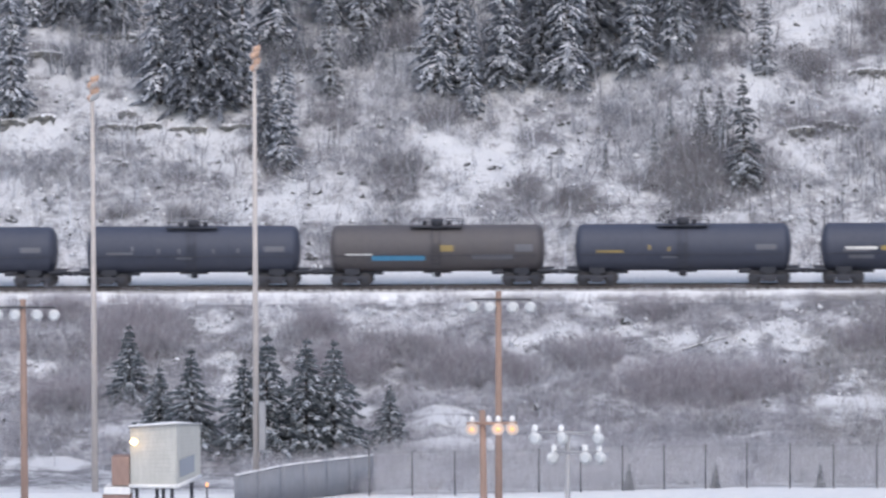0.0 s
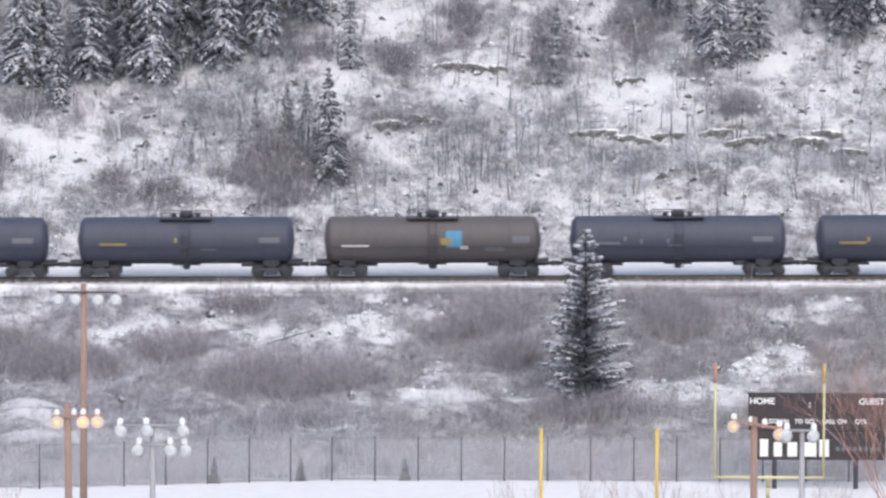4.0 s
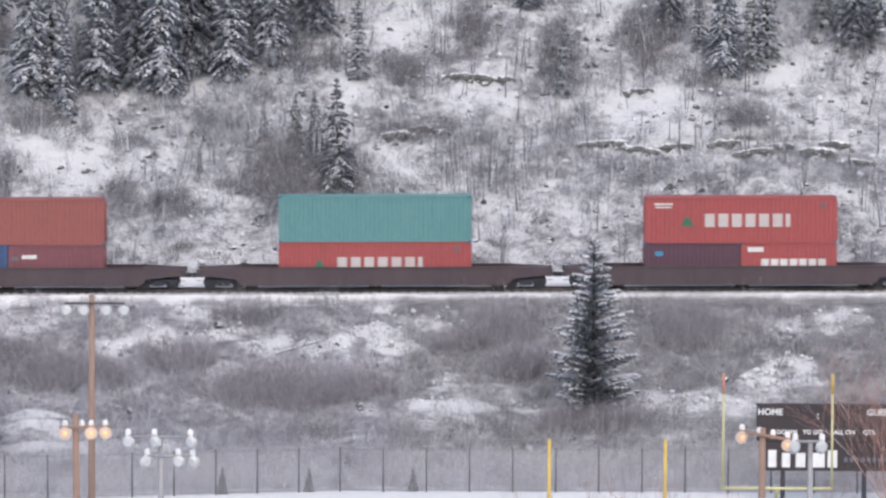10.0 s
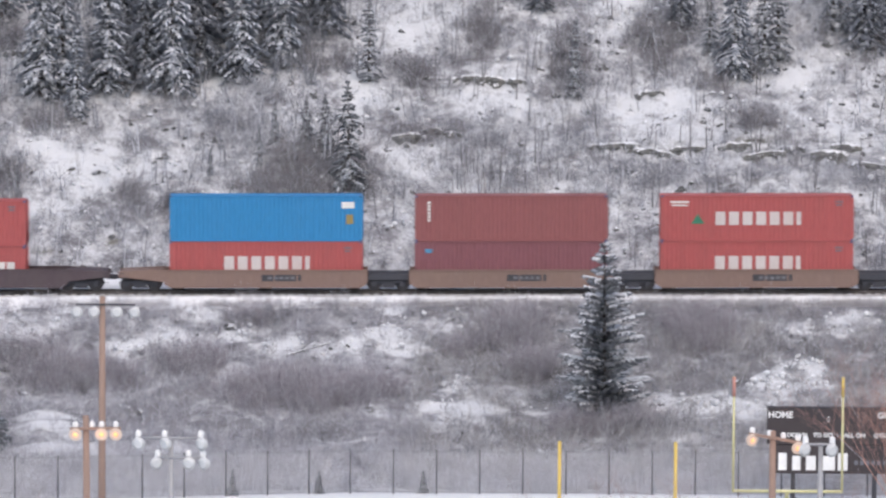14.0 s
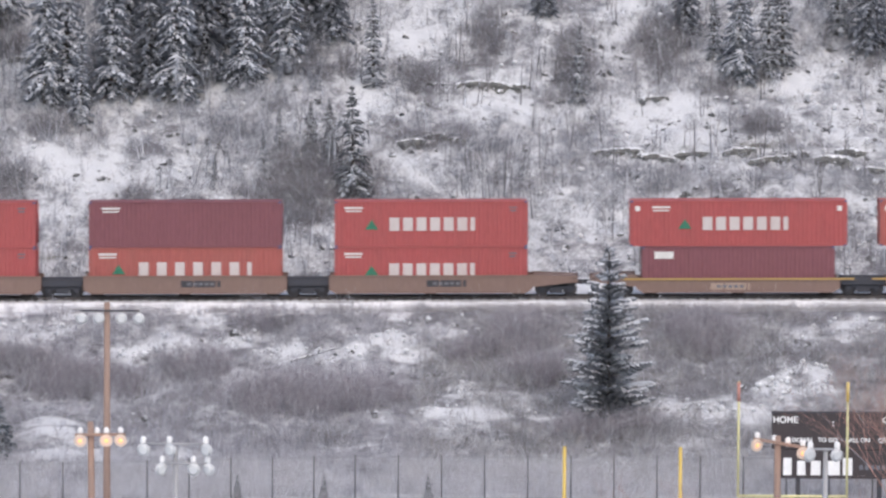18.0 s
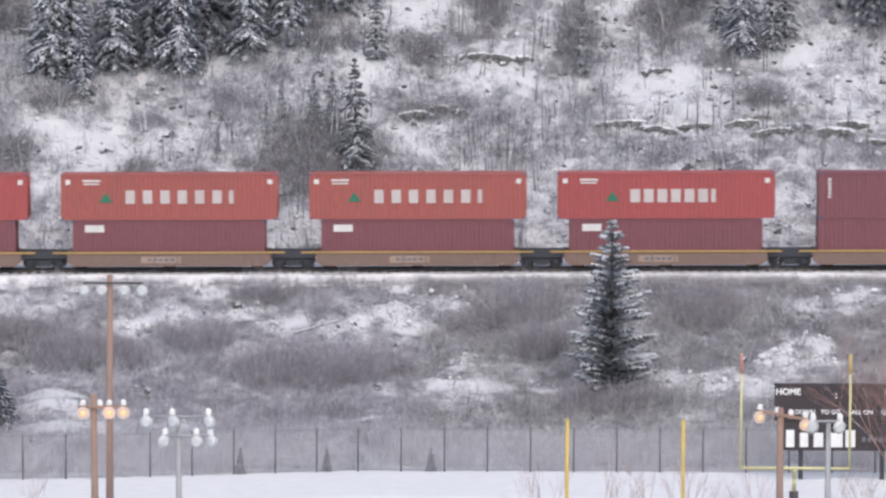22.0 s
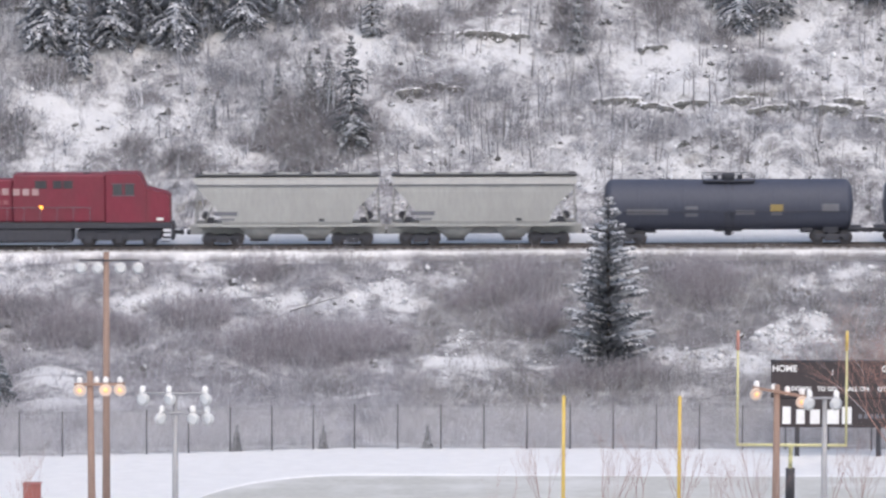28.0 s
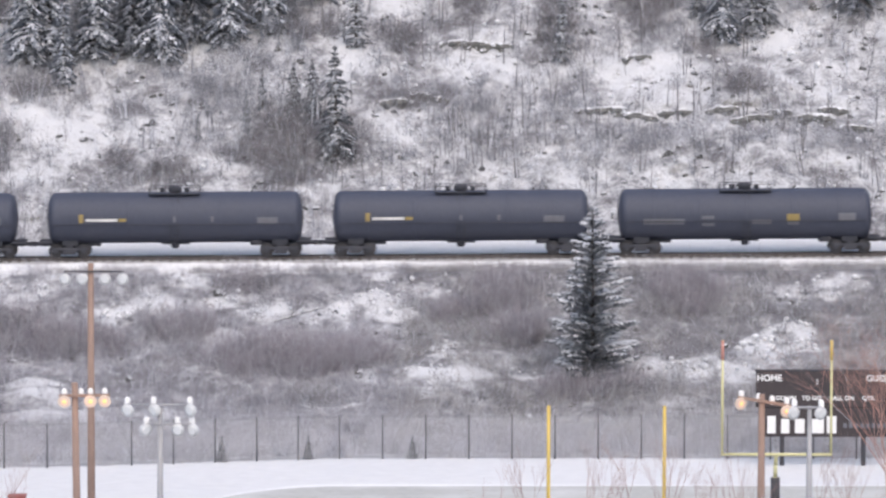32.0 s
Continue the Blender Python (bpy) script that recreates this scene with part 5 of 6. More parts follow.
    cy = piece("brake_cylinder", shared("brake_cylinder", cylinder), UNDER, car)
    cy.location = (h - 3.0, -0.8, 0.92)
    for sx in (-1, 1):
        truck(car, sx * (h - 1.45))
        coupler(car, sx * (h + 0.32), sx)
    return car, tk, zc, radius


def tank_mark(tk, zc, radius, x, dz, w, h, material, name="marking"):
    """A painted panel lying on the tank's near flank."""
    bm = bmesh.new()
    rows = []
    for k in range(5):
        z = dz - h / 2 + h * k / 4
        y = -math.sqrt(max(0.01, (radius + 0.016) ** 2 - z * z))
        rows.append([(x - w / 2, y, zc + z), (x + w / 2, y, zc + z)])
    rings(bm, rows, closed=False, caps=False)
    part(name, bm, material, tk)


def tank_marks(tk, zc, r, marks):
    for x, dz, w, h, material in marks:
        tank_mark(tk, zc, r, x, dz, w, h, material)


def plain_marks(rng, tint):
    """Faded stencils and small placards."""
    out = [(-4.6, -0.15, 1.7, 0.16, tint), (5.3, 0.1, 1.3, 0.35, MARK_GREY)]
    for x in (-3.6, -2.2, -0.9, 1.6, 3.0):
        if rng.random() < 0.6:
            out.append((x + rng.uniform(-0.3, 0.3), 0.05 + rng.uniform(-0.1, 0.1), 0.16, 0.3, tint if rng.random() < 0.5 else MARK_GREY))
    if rng.random() < 0.6:
        out.append((rng.uniform(-1, 1.5), rng.uniform(-0.6, -0.3), 1.0, 0.14, MARK_GREY))
    return out


FIRST_TANKS = [("black", -1200 + 218), ("black", -546), ("brown", -111), ("black", 325), ("black", 760), ("black", 1196), ("black", 1631), ("brown", 2067), ("black", 2502), ("black", 2938)]
for i, (tint, q) in enumerate(FIRST_TANKS):
    rng = random.Random(100 + i)
    if tint == "brown":
        car, tk, zc, r = tank_car(13.8, 1.49, TANK_BROWN, "brown-grey weathered railway tank car with blue and yellow marks")
        tank_marks(tk, zc, r, [(-4.9, -0.3, 1.7, 0.16, MARK_WHITE), (5.6, 0.1, 1.1, 0.45, MARK_GREY), (3.9, -0.5, 1.2, 0.25, MARK_GREY)])
        if i == 2:
            tank_marks(tk, zc, r, [(-2.4, -0.5, 3.4, 0.35, MARK_BLUE), (0.7, 0.1, 0.85, 0.4, MARK_YELLOW), (3.6, -0.45, 2.6, 0.3, MARK_GREY)])
        else:
            tank_marks(tk, zc, r, [(1.35, 0.12, 1.0, 1.1, MARK_BLUE), (0.85, -0.02, 0.7, 0.45, MARK_YELLOW), (2.0, -0.4, 0.5, 0.2, MARK_WHITE)])
    else:
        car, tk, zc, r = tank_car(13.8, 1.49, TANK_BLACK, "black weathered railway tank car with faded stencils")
        tank_marks(tk, zc, r, plain_marks(rng, MARK_YELLOW if i in (3, 5, 6, 9) else MARK_GREY))
        if i == 4:
            tank_marks(tk, zc, r, [(-4.3, 0.0, 2.0, 0.2, MARK_WHITE), (-2.6, 0.0, 0.9, 0.3, MARK_YELLOW), (-4.3, -0.55, 1.6, 0.25, MARK_GREY)])
    rolling(car, along(q) + 6.9)

LAST_TANKS = [(11230, 15.95, 1), (11725, 16.3, 0), (12230, 16.35, 0), (12735, 16.2, 2), (13237, 16.2, 0)]
for i, (q, length, kind) in enumerate(LAST_TANKS):
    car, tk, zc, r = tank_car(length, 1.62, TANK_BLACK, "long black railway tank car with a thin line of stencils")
    if kind:
        tank_marks(tk, zc, r, [(-5.2, -0.35, 2.6, 0.38, MARK_GREY), (-2.4, -0.1, 0.8, 0.22, MARK_GREY), (-2.4, -0.55, 0.8, 0.22, MARK_GREY), (1.0, -0.4, 1.2, 0.3, MARK_GREY), (3.0, -0.12, 0.8, 0.45, MARK_YELLOW), (3.0, -0.5, 0.7, 0.2, MARK_GREY), (6.4, -0.1, 1.1, 0.5, MARK_GREY)])
    else:
        tank_marks(tk, zc, r, [(-5.9, 0.05, 0.3, 0.55, MARK_YELLOW), (-4.6, -0.05, 2.0, 0.16, MARK_WHITE), (-3.3, -0.05, 0.5, 0.2, MARK_YELLOW), (0.0, -0.02, 0.18, 0.35, MARK_GREY), (2.4, -0.02, 0.18, 0.35, MARK_GREY), (5.9, -0.1, 1.3, 0.4, MARK_GREY)])
    rolling(car, along(q) + length / 2)


MARK_LOCO = painted("worn_white_lettering", (0.40, 0.29, 0.30), 0.6, 0.5, (0.3, 0.1, 0.1), 2.0)
PLATE_TAN = painted("worn_tan_plate", (0.34, 0.25, 0.2), 0.6, 0.4, (0.2, 0.15, 0.12))
MARK_LOCO_DIM = painted("faint_lettering", (0.28, 0.11, 0.125), 0.6, 0.5, (0.25, 0.06, 0.07), 2.0)


# Well cars
def well_unit(length, depth, paint, label, stripe=None, slab=None, z0=0.24):
    """A well whose side sills are length long; containers stand at z = 0.27."""
    car = thing("well_car", label, "well car", "container well cars of the train")
    h = length / 2
    top = z0 + depth

    def side(bm):
        for y in (-1.36, 1.36):
            pts = [(-h, top - 0.0), (h, top), (h, 0.5), (h - 0.4, z0), (-h + 0.4, z0), (-h, 0.5)]
            rings(bm, [[(x, y - 0.05, z) for x, z in pts], [(x, y + 0.05, z) for x, z in pts]])
            box(bm, -h, h, y - 0.09, y + 0.09, top - 0.09, top + 0.002)
            box(bm, -h + 0.4, h - 0.4, y - 0.09, y + 0.09, z0, z0 + 0.1)
            k = -h + 1.2
            while k < h - 1:
                box(bm, k - 0.05, k + 0.05, y - 0.075, y + 0.075, z0 + 0.1, top - 0.09)
                k += 1.45
    piece("side_sill", shared(("side_sill", length, depth, paint.name), side), paint, car)

    def floor(bm):
        box(bm, -0.4, 0.4, -1.3, 1.3, 0.17, 0.265)
    for x in (-h + 0.9, 0, h - 0.9):
        beam = piece("floor_beam", shared("floor_beam", floor), UNDER, car)
        beam.location = (x, 0, 0)
    if stripe:
        bm = bmesh.new()
        box(bm, -h - 0.9, h + 0.9, -1.475, -1.452, top - 0.11, top + 0.01)
        part("stripe", bm, stripe, car, "yellow painted top edge")
    if slab:
        bm = bmesh.new()
        box(bm, slab - 1.25, slab + 1.25, -1.43, -1.415, top - 0.72, top - 0.3)
        plate = part("data_panel", bm, PLATE_TAN if stripe else DARK_STEEL, car)
        for k in range(5):
            bm = bmesh.new()
            box(bm, slab - 0.85 + k * 0.36, slab - 0.6 + k * 0.36, -1.44, -1.431, top - 0.6, top - 0.42)
            part("stencil_bar", bm, MARK_GREY, plate)
    return car


def end_deck(car, x, sx, paint, deep=0.55):
    """The raised end platform of a well car, over its truck."""
    bm = bmesh.new()
    x0, x1 = sorted((x, x + sx * 2.9))
    box(bm, x0, x1, -0.5, 0.5, 0.78, 1.15)
    box(bm, x0 + 0.1, x1 - 0.1, -1.4, 1.4, 1.22, 1.3)
    xa, xb = (x, x + sx * 2.9)
    rings(bm, [[(xa, y, 1.42), (xa, y, 0.62), (xb, y, 0.95), (xb, y, 1.3)] for y in (-1.40, -1.3)])
    rings(bm, [[(xa, y, 1.42), (xa, y, 0.62), (xb, y, 0.95), (xb, y, 1.3)] for y in (1.3, 1.40)])
    part("end_platform", bm, paint, car)
    def rung(bm):
        tube(bm, (-0.17, 0, 0), (0.17, 0, 0), 0.02, seg=6)
    for y in (-1.42, 1.42):
        for k in range(4):
            st = piece("step", shared("step", rung), UNDER, car)
            st.location = (xb - sx * 0.19, y, 0.6 + k * 0.28)


def container(length, height, paint, label, marks=(), doors="right"):
    """A corrugated steel container, its base centre at the origin."""
    ob = thing("shipping_container", label, "container", "containers on the train")
    h, w = length / 2, 1.219

    def wall(bm):
        n = int((length - 0.4) / 0.28)
        st = (length - 0.4) / n
        row = []
        for k in range(n):
            a = -h + 0.2 + k * st
            row += [(a, 0.012), (a + st * 0.25, 0.012), (a + st * 0.5, 0.045), (a + st * 0.75, 0.045)]
        row.append((h - 0.2, 0.012))
        rings(bm, [[(x, d, z) for x, d in row] for z in (0.15, height - 0.095)], closed=False, caps=False)
        for f in bm.faces:
            f.smooth = False

    def lid(bm):
        box(bm, -h + 0.1, h - 0.1, -w + 0.05, w - 0.05, height - 0.1, height - 0.03)

    def bed(bm):
        box(bm, -h + 0.12, h - 0.12, -w + 0.05, w - 0.05, 0.08, 0.2)

    def end(bm):
        box(bm, 0, 0.04, -w + 0.1, w - 0.1, 0.15, height - 0.1)
    body = piece("side_wall", shared(("side_wall", length, height, paint.name), wall), paint, ob)
    body.location = (0, -w, 0)
    far_wall = piece("side_wall", shared(("side_wall", length, height, paint.name), wall), paint, ob)
    far_wall.matrix_basis = pose(0, w, 0, 0, 0, 180)
    piece("roof", shared(("roof", length, height, paint.name), lid), paint, ob)
    piece("floor", shared(("floor", length), bed), UNDER, ob)
    e = piece("end_wall", shared(("end_wall", height, paint.name), end), paint, ob)
    e.location = ((-h + 0.05) if doors == "right" else (h - 0.09), 0, 0)

    def frame_mesh(bm):
        for y in (-1, 1):
            for z0, z1 in ((0.0, 0.16), (height - 0.1, height)):
                box(bm, -h, h, y * w - 0.05 * (y > 0) , y * w + 0.05 * (y < 0), z0 + 0.005, z1 - 0.005)
            for x in (-1, 1):
                box(bm, x * h - 0.2 * (x > 0), x * h + 0.2 * (x < 0), y * w - 0.12 * (y > 0), y * w + 0.12 * (y < 0), 0.12, height - 0.1)
        for x in (-1, 1):
            for z0, z1 in ((0.0, 0.16), (height - 0.12, height)):
                box(bm, x * h - 0.12 * (x > 0), x * h + 0.12 * (x < 0), -w, w, z0 + 0.003, z1 - 0.003)
    piece("frame", shared(("frame", length, height, paint.name), frame_mesh), paint, ob)

    def casting(bm):
        box(bm, -0.09, 0.09, -0.082, 0.082, -0.06, 0.06, 0.015)
    for x in (-1, 1):
        for y in (-1, 1):
            for z in (0.062, height - 0.062):
                c = piece("corner_casting", shared("corner_casting", casting), paint, ob)
                c.location = (x * (h - 0.088), y * (w - 0.080), z)
    sx = 1 if doors == "right" else -1

    def door(bm):
        box(bm, 0, 0.05, -0.57, 0.57, 0.17, height - 0.13, 0.01)
        for y in (-0.3, 0.3):
            tube(bm, (0.075, y, 0.2), (0.075, y, height - 0.16), 0.02, seg=6)
            box(bm, 0.06, 0.09, y - 0.02, y + 0.22, 1.1, 1.15)
    for y in (-0.58, 0.58):
        d = piece("door", shared(("door", height, paint.name), door), paint, ob)
        d.matrix_basis = pose(sx * (h - 0.04), y, 0, 0, 0, 0 if sx > 0 else 180)
    for k, (x, z, mw, mh, material, form) in enumerate(marks):
        bm = bmesh.new()
        y0, y1 = -0.004, 0.02
        if form == "triangle":
            rings(bm, [[(x - mw / 2, y, z - mh / 2), (x + mw / 2, y, z - mh / 2), (x, y, z + mh / 2)] for y in (y0, y1)])
            part("emblem", bm, material, body, "green triangular emblem")
        else:
            box(bm, x - mw / 2, x + mw / 2, y0, y1, z - mh / 2, z + mh / 2)
            part("marking_bar", bm, material, body)
    return ob


def brand(height, x0=-2.4, pitch=0.86, gap=0.14, triangle=True, low=0.0):
    """A company mark drawn as a green triangle and a row of plain white blocks."""
    z = height * 0.50 - low
    out = []
    if triangle:
        out.append((x0 - 1.0, z - 0.03, 0.85, 0.62, MARK_GREEN, "triangle"))
    for k in range(7):
        wide = pitch - gap
        x = x0 + pitch * (k + 0.5) - (0.2 if k == 6 else 0)
        out.append((x, z, 0.4 * wide if k == 6 else 0.86 * wide, 0.84, MARK_COMPANY, "bar"))
    return out


def plate(height, x=-4.9):
    return [(x, height - 0.42, 1.15, 0.13, MARK_WHITE, "bar"), (x, height - 0.62, 1.0, 0.09, MARK_WHITE, "bar")]


def corner_codes(height, x=5.2):
    return [(x, height - 0.4, 0.5, 0.1, MARK_GREY, "bar"), (x, height - 0.6, 0.4, 0.1, MARK_GREY, "bar")]


def vertical_code(height, x=-5.2):
    return [(x, height - 0.45 - 0.22 * k, 0.17, 0.16, MARK_WHITE, "bar") for k in range(6)]


HC, STD, L40, L45, L20 = 2.896, 2.591, 12.192, 13.716, 6.058


def stacked(q, lower, upper, z=0.27):
    """Lay a lower row and an upper container at the mark q (centre)."""
    for dx, length, height, paint, label, marks in lower:
        c = container(length, height, paint, label, marks)
        rolling(c, along(q) + dx, z)
    top = z + max(row[2] for row in lower) + 0.015
    length, height, paint, label, marks = upper
    rolling(container(length, height, paint, label, marks), along(q), top)


# Three single well cars
for q in (3671, 4320, 4968):
    car = well_unit(17.4, 1.2, WELL_PURPLE, "purple-brown container well car with raised end platforms")
    for sx in (-1, 1):
        end_deck(car, sx * 8.4, sx, WELL_PURPLE)
        truck(car, sx * 9.55, 1.78, 0.46)
        coupler(car, sx * 11.05, sx)
    rolling(car, along(q))

stacked(3672, [(-3.06, L20, STD, C_NAVY, "navy blue twenty-foot container in a rail well", [(-1.9, 1.85, 1.1, 0.2, MARK_WHITE, "bar")]),
               (3.06, L20, STD, C_MAROON, "maroon twenty-foot container in a rail well", [(-2.6, 1.75, 0.5, 0.25, MARK_GREY, "bar"), (-1.7, 1.85, 0.95, 0.25, MARK_WHITE, "bar")])],
        (L40, HC, C_RUST, "faded orange-red forty-foot container stacked above two short ones", vertical_code(HC)))
stacked(4320, [(0, L40, STD + 0.15, C_RED, "red forty-foot container with a white company mark", brand(STD + 0.15, -2.5, low=0.0) + corner_codes(STD + 0.15))],
        (L40, HC, C_TEAL, "faded teal forty-foot container stacked on a red one", []))
stacked(4966, [(-3.06, L20, STD, C_PLUM, "plum-coloured twenty-foot container in a rail well", [(-2.1, 1.95, 0.5, 0.3, MARK_BLUE, "bar")]),
               (3.06, L20, STD, C_RED, "red twenty-foot container with a white company mark", [(-2.1, 2.2, 1.0, 0.3, MARK_WHITE, "bar")] + [(-1.5 + 0.6 * k, 1.35, 0.48, 0.5, MARK_WHITE, "bar") for k in range(7)])],
        (L40, HC, C_RED, "red forty-foot container with a white company mark", brand(HC) + plate(HC) + corner_codes(HC)))


def articulated(centres, paint, label, depth, length, slab, stripe=None):
    for i, q in enumerate(centres):
        car = well_unit(length, depth, paint, label, stripe, slab)
        h = length / 2
        if i == 0:
            end_deck(car, -h, -1, paint)
            truck(car, -h - 1.5)
            coupler(car, -h - 2.7, -1)
        if i == len(centres) - 1:
            end_deck(car, h, 1, paint)
            truck(car, h + 1.5)
            coupler(car, h + 2.7, 1)
        else:
            gap = (centres[i + 1] - q) / 27.87 - length
            truck(car, h + gap / 2, 1.78, 0.48)
            bm = bmesh.new()
            box(bm, h, h + gap, -0.55, 0.55, 0.8, 1.2, 0.03)
            box(bm, h + 0.05, h + gap - 0.05, -1.25, 1.25, 0.72, 1.12)
            part("articulated_joint", bm, UNDER, car)
        rolling(car, along(q))


SET_ONE = [5560, 5993, 6427, 6861, 7295]
articulated(SET_ONE, WELL_TAN, "tan and rust-brown articulated container well", 1.14, 12.9, 1.0)
stacked(SET_ONE[0], [(0, L40, HC, C_RED, "red forty-foot container with a white company mark", brand(HC, -2.75, triangle=False, low=-0.1) + corner_codes(HC))],
        (L40, HC, C_BLUE, "bright blue forty-foot container stacked on a red one", [(5.2, 2.3, 0.8, 0.4, MARK_WHITE, "bar"), (5.3, 1.4, 0.45, 0.6, MARK_YELLOW, "bar")]))
stacked(SET_ONE[1], [(0, L40, HC, C_MAROON, "maroon forty-foot container in a tan well car", [(-5.2, 2.3, 0.45, 0.25, MARK_BLUE, "bar")])],
        (L40, HC, C_FADED, "faded red-brown forty-foot container on a maroon one", vertical_code(HC)))
stacked(SET_ONE[2], [(0, L40, HC, C_RED, "red forty-foot container with a white company mark", brand(HC, -2.75, triangle=False, low=-0.1) + corner_codes(HC))],
        (L40, HC, C_RED, "red forty-foot container with a white company mark", brand(HC, -2.75) + plate(HC) + corner_codes(HC)))
stacked(SET_ONE[3], [(0, L40, HC, C_ORANGE, "orange-red forty-foot container with a spaced white mark", brand(HC, -3.2, 1.15, 0.45, low=-0.1) + plate(HC))],
        (L40, HC, C_MAROON, "dull maroon forty-foot container on a red one", plate(HC, -4.7)))
stacked(SET_ONE[4], [(0, L40, HC, C_RED, "red forty-foot container with a white company mark", brand(HC, -2.75) + plate(HC) + corner_codes(HC))],
        (L40, HC, C_RED, "red forty-foot container with a white company mark", brand(HC, -2.75) + plate(HC) + corner_codes(HC)))

SET_TWO = [7838, 8279, 8718, 9157, 9596]
articulated(SET_TWO, WELL_TAN, "brown articulated container well with a yellow top edge", 0.92, 12.9, -0.5, STRIPE_YELLOW)
for i, q in enumerate(SET_TWO[:4]):
    spaced = i in (1, 2)
    mark = brand(HC, -3.0, 1.1, 0.42) if spaced else brand(HC, -2.4)
    dots = [(-6.4, HC - 0.5, 0.3, 0.3, MARK_WHITE, "bar"), (6.4, HC - 0.5, 0.3, 0.3, MARK_WHITE, "bar")]
    stacked(q, [(0, L40, HC, C_MAROON, "maroon forty-foot container in a brown well car", [(-4.7, 2.35, 1.2, 0.45, MARK_WHITE, "bar")])],
            (L45, HC, C_ORANGE if spaced else C_RED, "red forty-five-foot container overhanging a maroon one", mark + plate(HC) + dots))
stacked(SET_TWO[4], [(0, L40, HC, C_MAROON, "maroon forty-foot container in a brown well car", [])],
        (L40, HC, C_MAROON, "maroon forty-foot container stacked on its like", vertical_code(HC, -5.4) + [(5.4, 1.9, 0.4, 0.8, MARK_GREY, "bar")]))


def locomotive():
    """A road locomotive, cab towards +x, centred at 0."""
    lo = thing("diesel_locomotive", "dark red diesel freight locomotive with a dirty hood", "locomotive")
    h = 10.3
    bm = bmesh.new()
    box(bm, -h, h, -1.5, 1.5, 1.22, 1.52, 0.03)
    part("frame", bm, UNDER, lo)
    bm = bmesh.new()
    box(bm, -h + 0.1, h - 0.2, -1.46, 1.46, 1.52, 1.60)
    part("walkway", bm, DARK_STEEL, lo)
    bm = bmesh.new()
    box(bm, -5.0, 0.2, -0.92, 0.92, 1.6, 4.28, 0.1)
    hood = part("hood", bm, LOCO_RED, lo)
    bm = bmesh.new()
    box(bm, -h + 0.15, -4.98, -1.42, 1.42, 1.6, 4.5, 0.12)
    rad = part("radiator_section", bm, LOCO_RED, lo)
    for y in (-1.45, 1.45):
        for x1, z0, z1 in ((-6.2, 3.35, 3.85), (-5.4, 1.75, 3.05)):
            bm = bmesh.new()
            box(bm, -9.4, x1, y - 0.03, y + 0.03, z0, z1)
            part("radiator_grille", bm, DARK_STEEL, rad, "dark louvred grille")
    bm = bmesh.new()
    box(bm, -h + 0.2, -4.0, -1.35, 1.35, 4.5, 4.66, 0.03)
    part("radiator_wing", bm, DARK_STEEL, rad)
    bm = bmesh.new()
    box(bm, 0.21, 6.1, -1.3, 1.3, 1.6, 4.62, 0.1)
    inv = part("equipment_section", bm, LOCO_RED, lo)
    for x0, x1 in ((1.6, 2.35), (2.75, 3.3), (3.4, 4.0)):
        for y in (-1.31, 1.31):
            bm = bmesh.new()
            box(bm, x0, x1, y - 0.02, y + 0.02, 3.75, 4.25)
            part("vent", bm, DARK_STEEL, inv)
    bm = bmesh.new()
    rings(bm, [[(6.11, y, 1.6), (8.65, y, 1.6), (8.65, y, 3.7), (8.3, y, 4.5), (8.05, y, 4.68), (6.11, y, 4.68)] for y in (-1.5, 1.5)])
    cab = part("cab", bm, LOCO_RED, lo)
    for x0, x1 in ((6.55, 7.15), (7.3, 7.9)):
        for y in (-1.51, 1.51):
            bm = bmesh.new()
            box(bm, x0, x1, y - 0.02, y + 0.02, 3.35, 4.0, 0.01)
            part("cab_window", bm, DARK_GLASS, cab)
        bm = bmesh.new()
        box(bm, x0 - 0.06, x1 + 0.06, -1.545, -1.5, 3.28, 3.33)
        box(bm, x0 - 0.06, x1 + 0.06, -1.545, -1.5, 4.02, 4.07)
        part("window_frame", bm, MARK_GREY, cab)
    for f in cab.data.polygons:
        f.use_smooth = False
    bm = bmesh.new()
    rings(bm, [[(8.66, y, 1.6), (10.15, y * 0.8, 1.6), (10.15, y * 0.8, 3.2), (9.9, y * 0.85, 3.42), (8.66, y, 3.72)] for y in (-1.42, 1.42)])
    for f in bm.faces:
        f.smooth = False
    part("nose", bm, LOCO_RED, lo)
    for x in (-h + 0.1, 10.02):
        bm = bmesh.new()
        for y in (-0.16, 0.16):
            lathe(bm, [(-0.05, 0.1), (0.03, 0.1)], "x", 12, (x, y, 3.1 if x > 0 else 3.95))
        part("headlight", bm, DARK_STEEL, lo)
    bm = bmesh.new()
    lathe(bm, [(-1.36, 0.11), (-1.30, 0.11)], "y", 12, (2.0, 0, 2.55))
    part("side_lamp", bm, AMBER, inv, "small lit amber lamp")
    bm = bmesh.new()
    lathe(bm, [(-1.56, 0.11), (-1.45, 0.11)], "y", 12, (-h - 0.1, 0, 0.75))
    part("ditch_light", bm, HEADLIGHT, lo, "lit white ditch light")
    bm = bmesh.new()
    lathe(bm, [(0, 0.45), (0.16, 0.42), (0.2, 0.3)], "z", 16, (-1.3, 0, 4.26))
    part("exhaust_stack", bm, DARK_STEEL, lo)
    bm = bmesh.new()
    box(bm, -3.6, -2.2, -0.5, 0.5, 4.26, 4.5, 0.05)
    part("silencer", bm, DARK_STEEL, lo)
    bm = bmesh.new()
    box(bm, 4.6, 5.0, -0.2, 0.2, 4.5, 4.68, 0.03)
    tube(bm, (7.2, -0.3, 4.5), (7.2, -0.3, 4.72), 0.06)
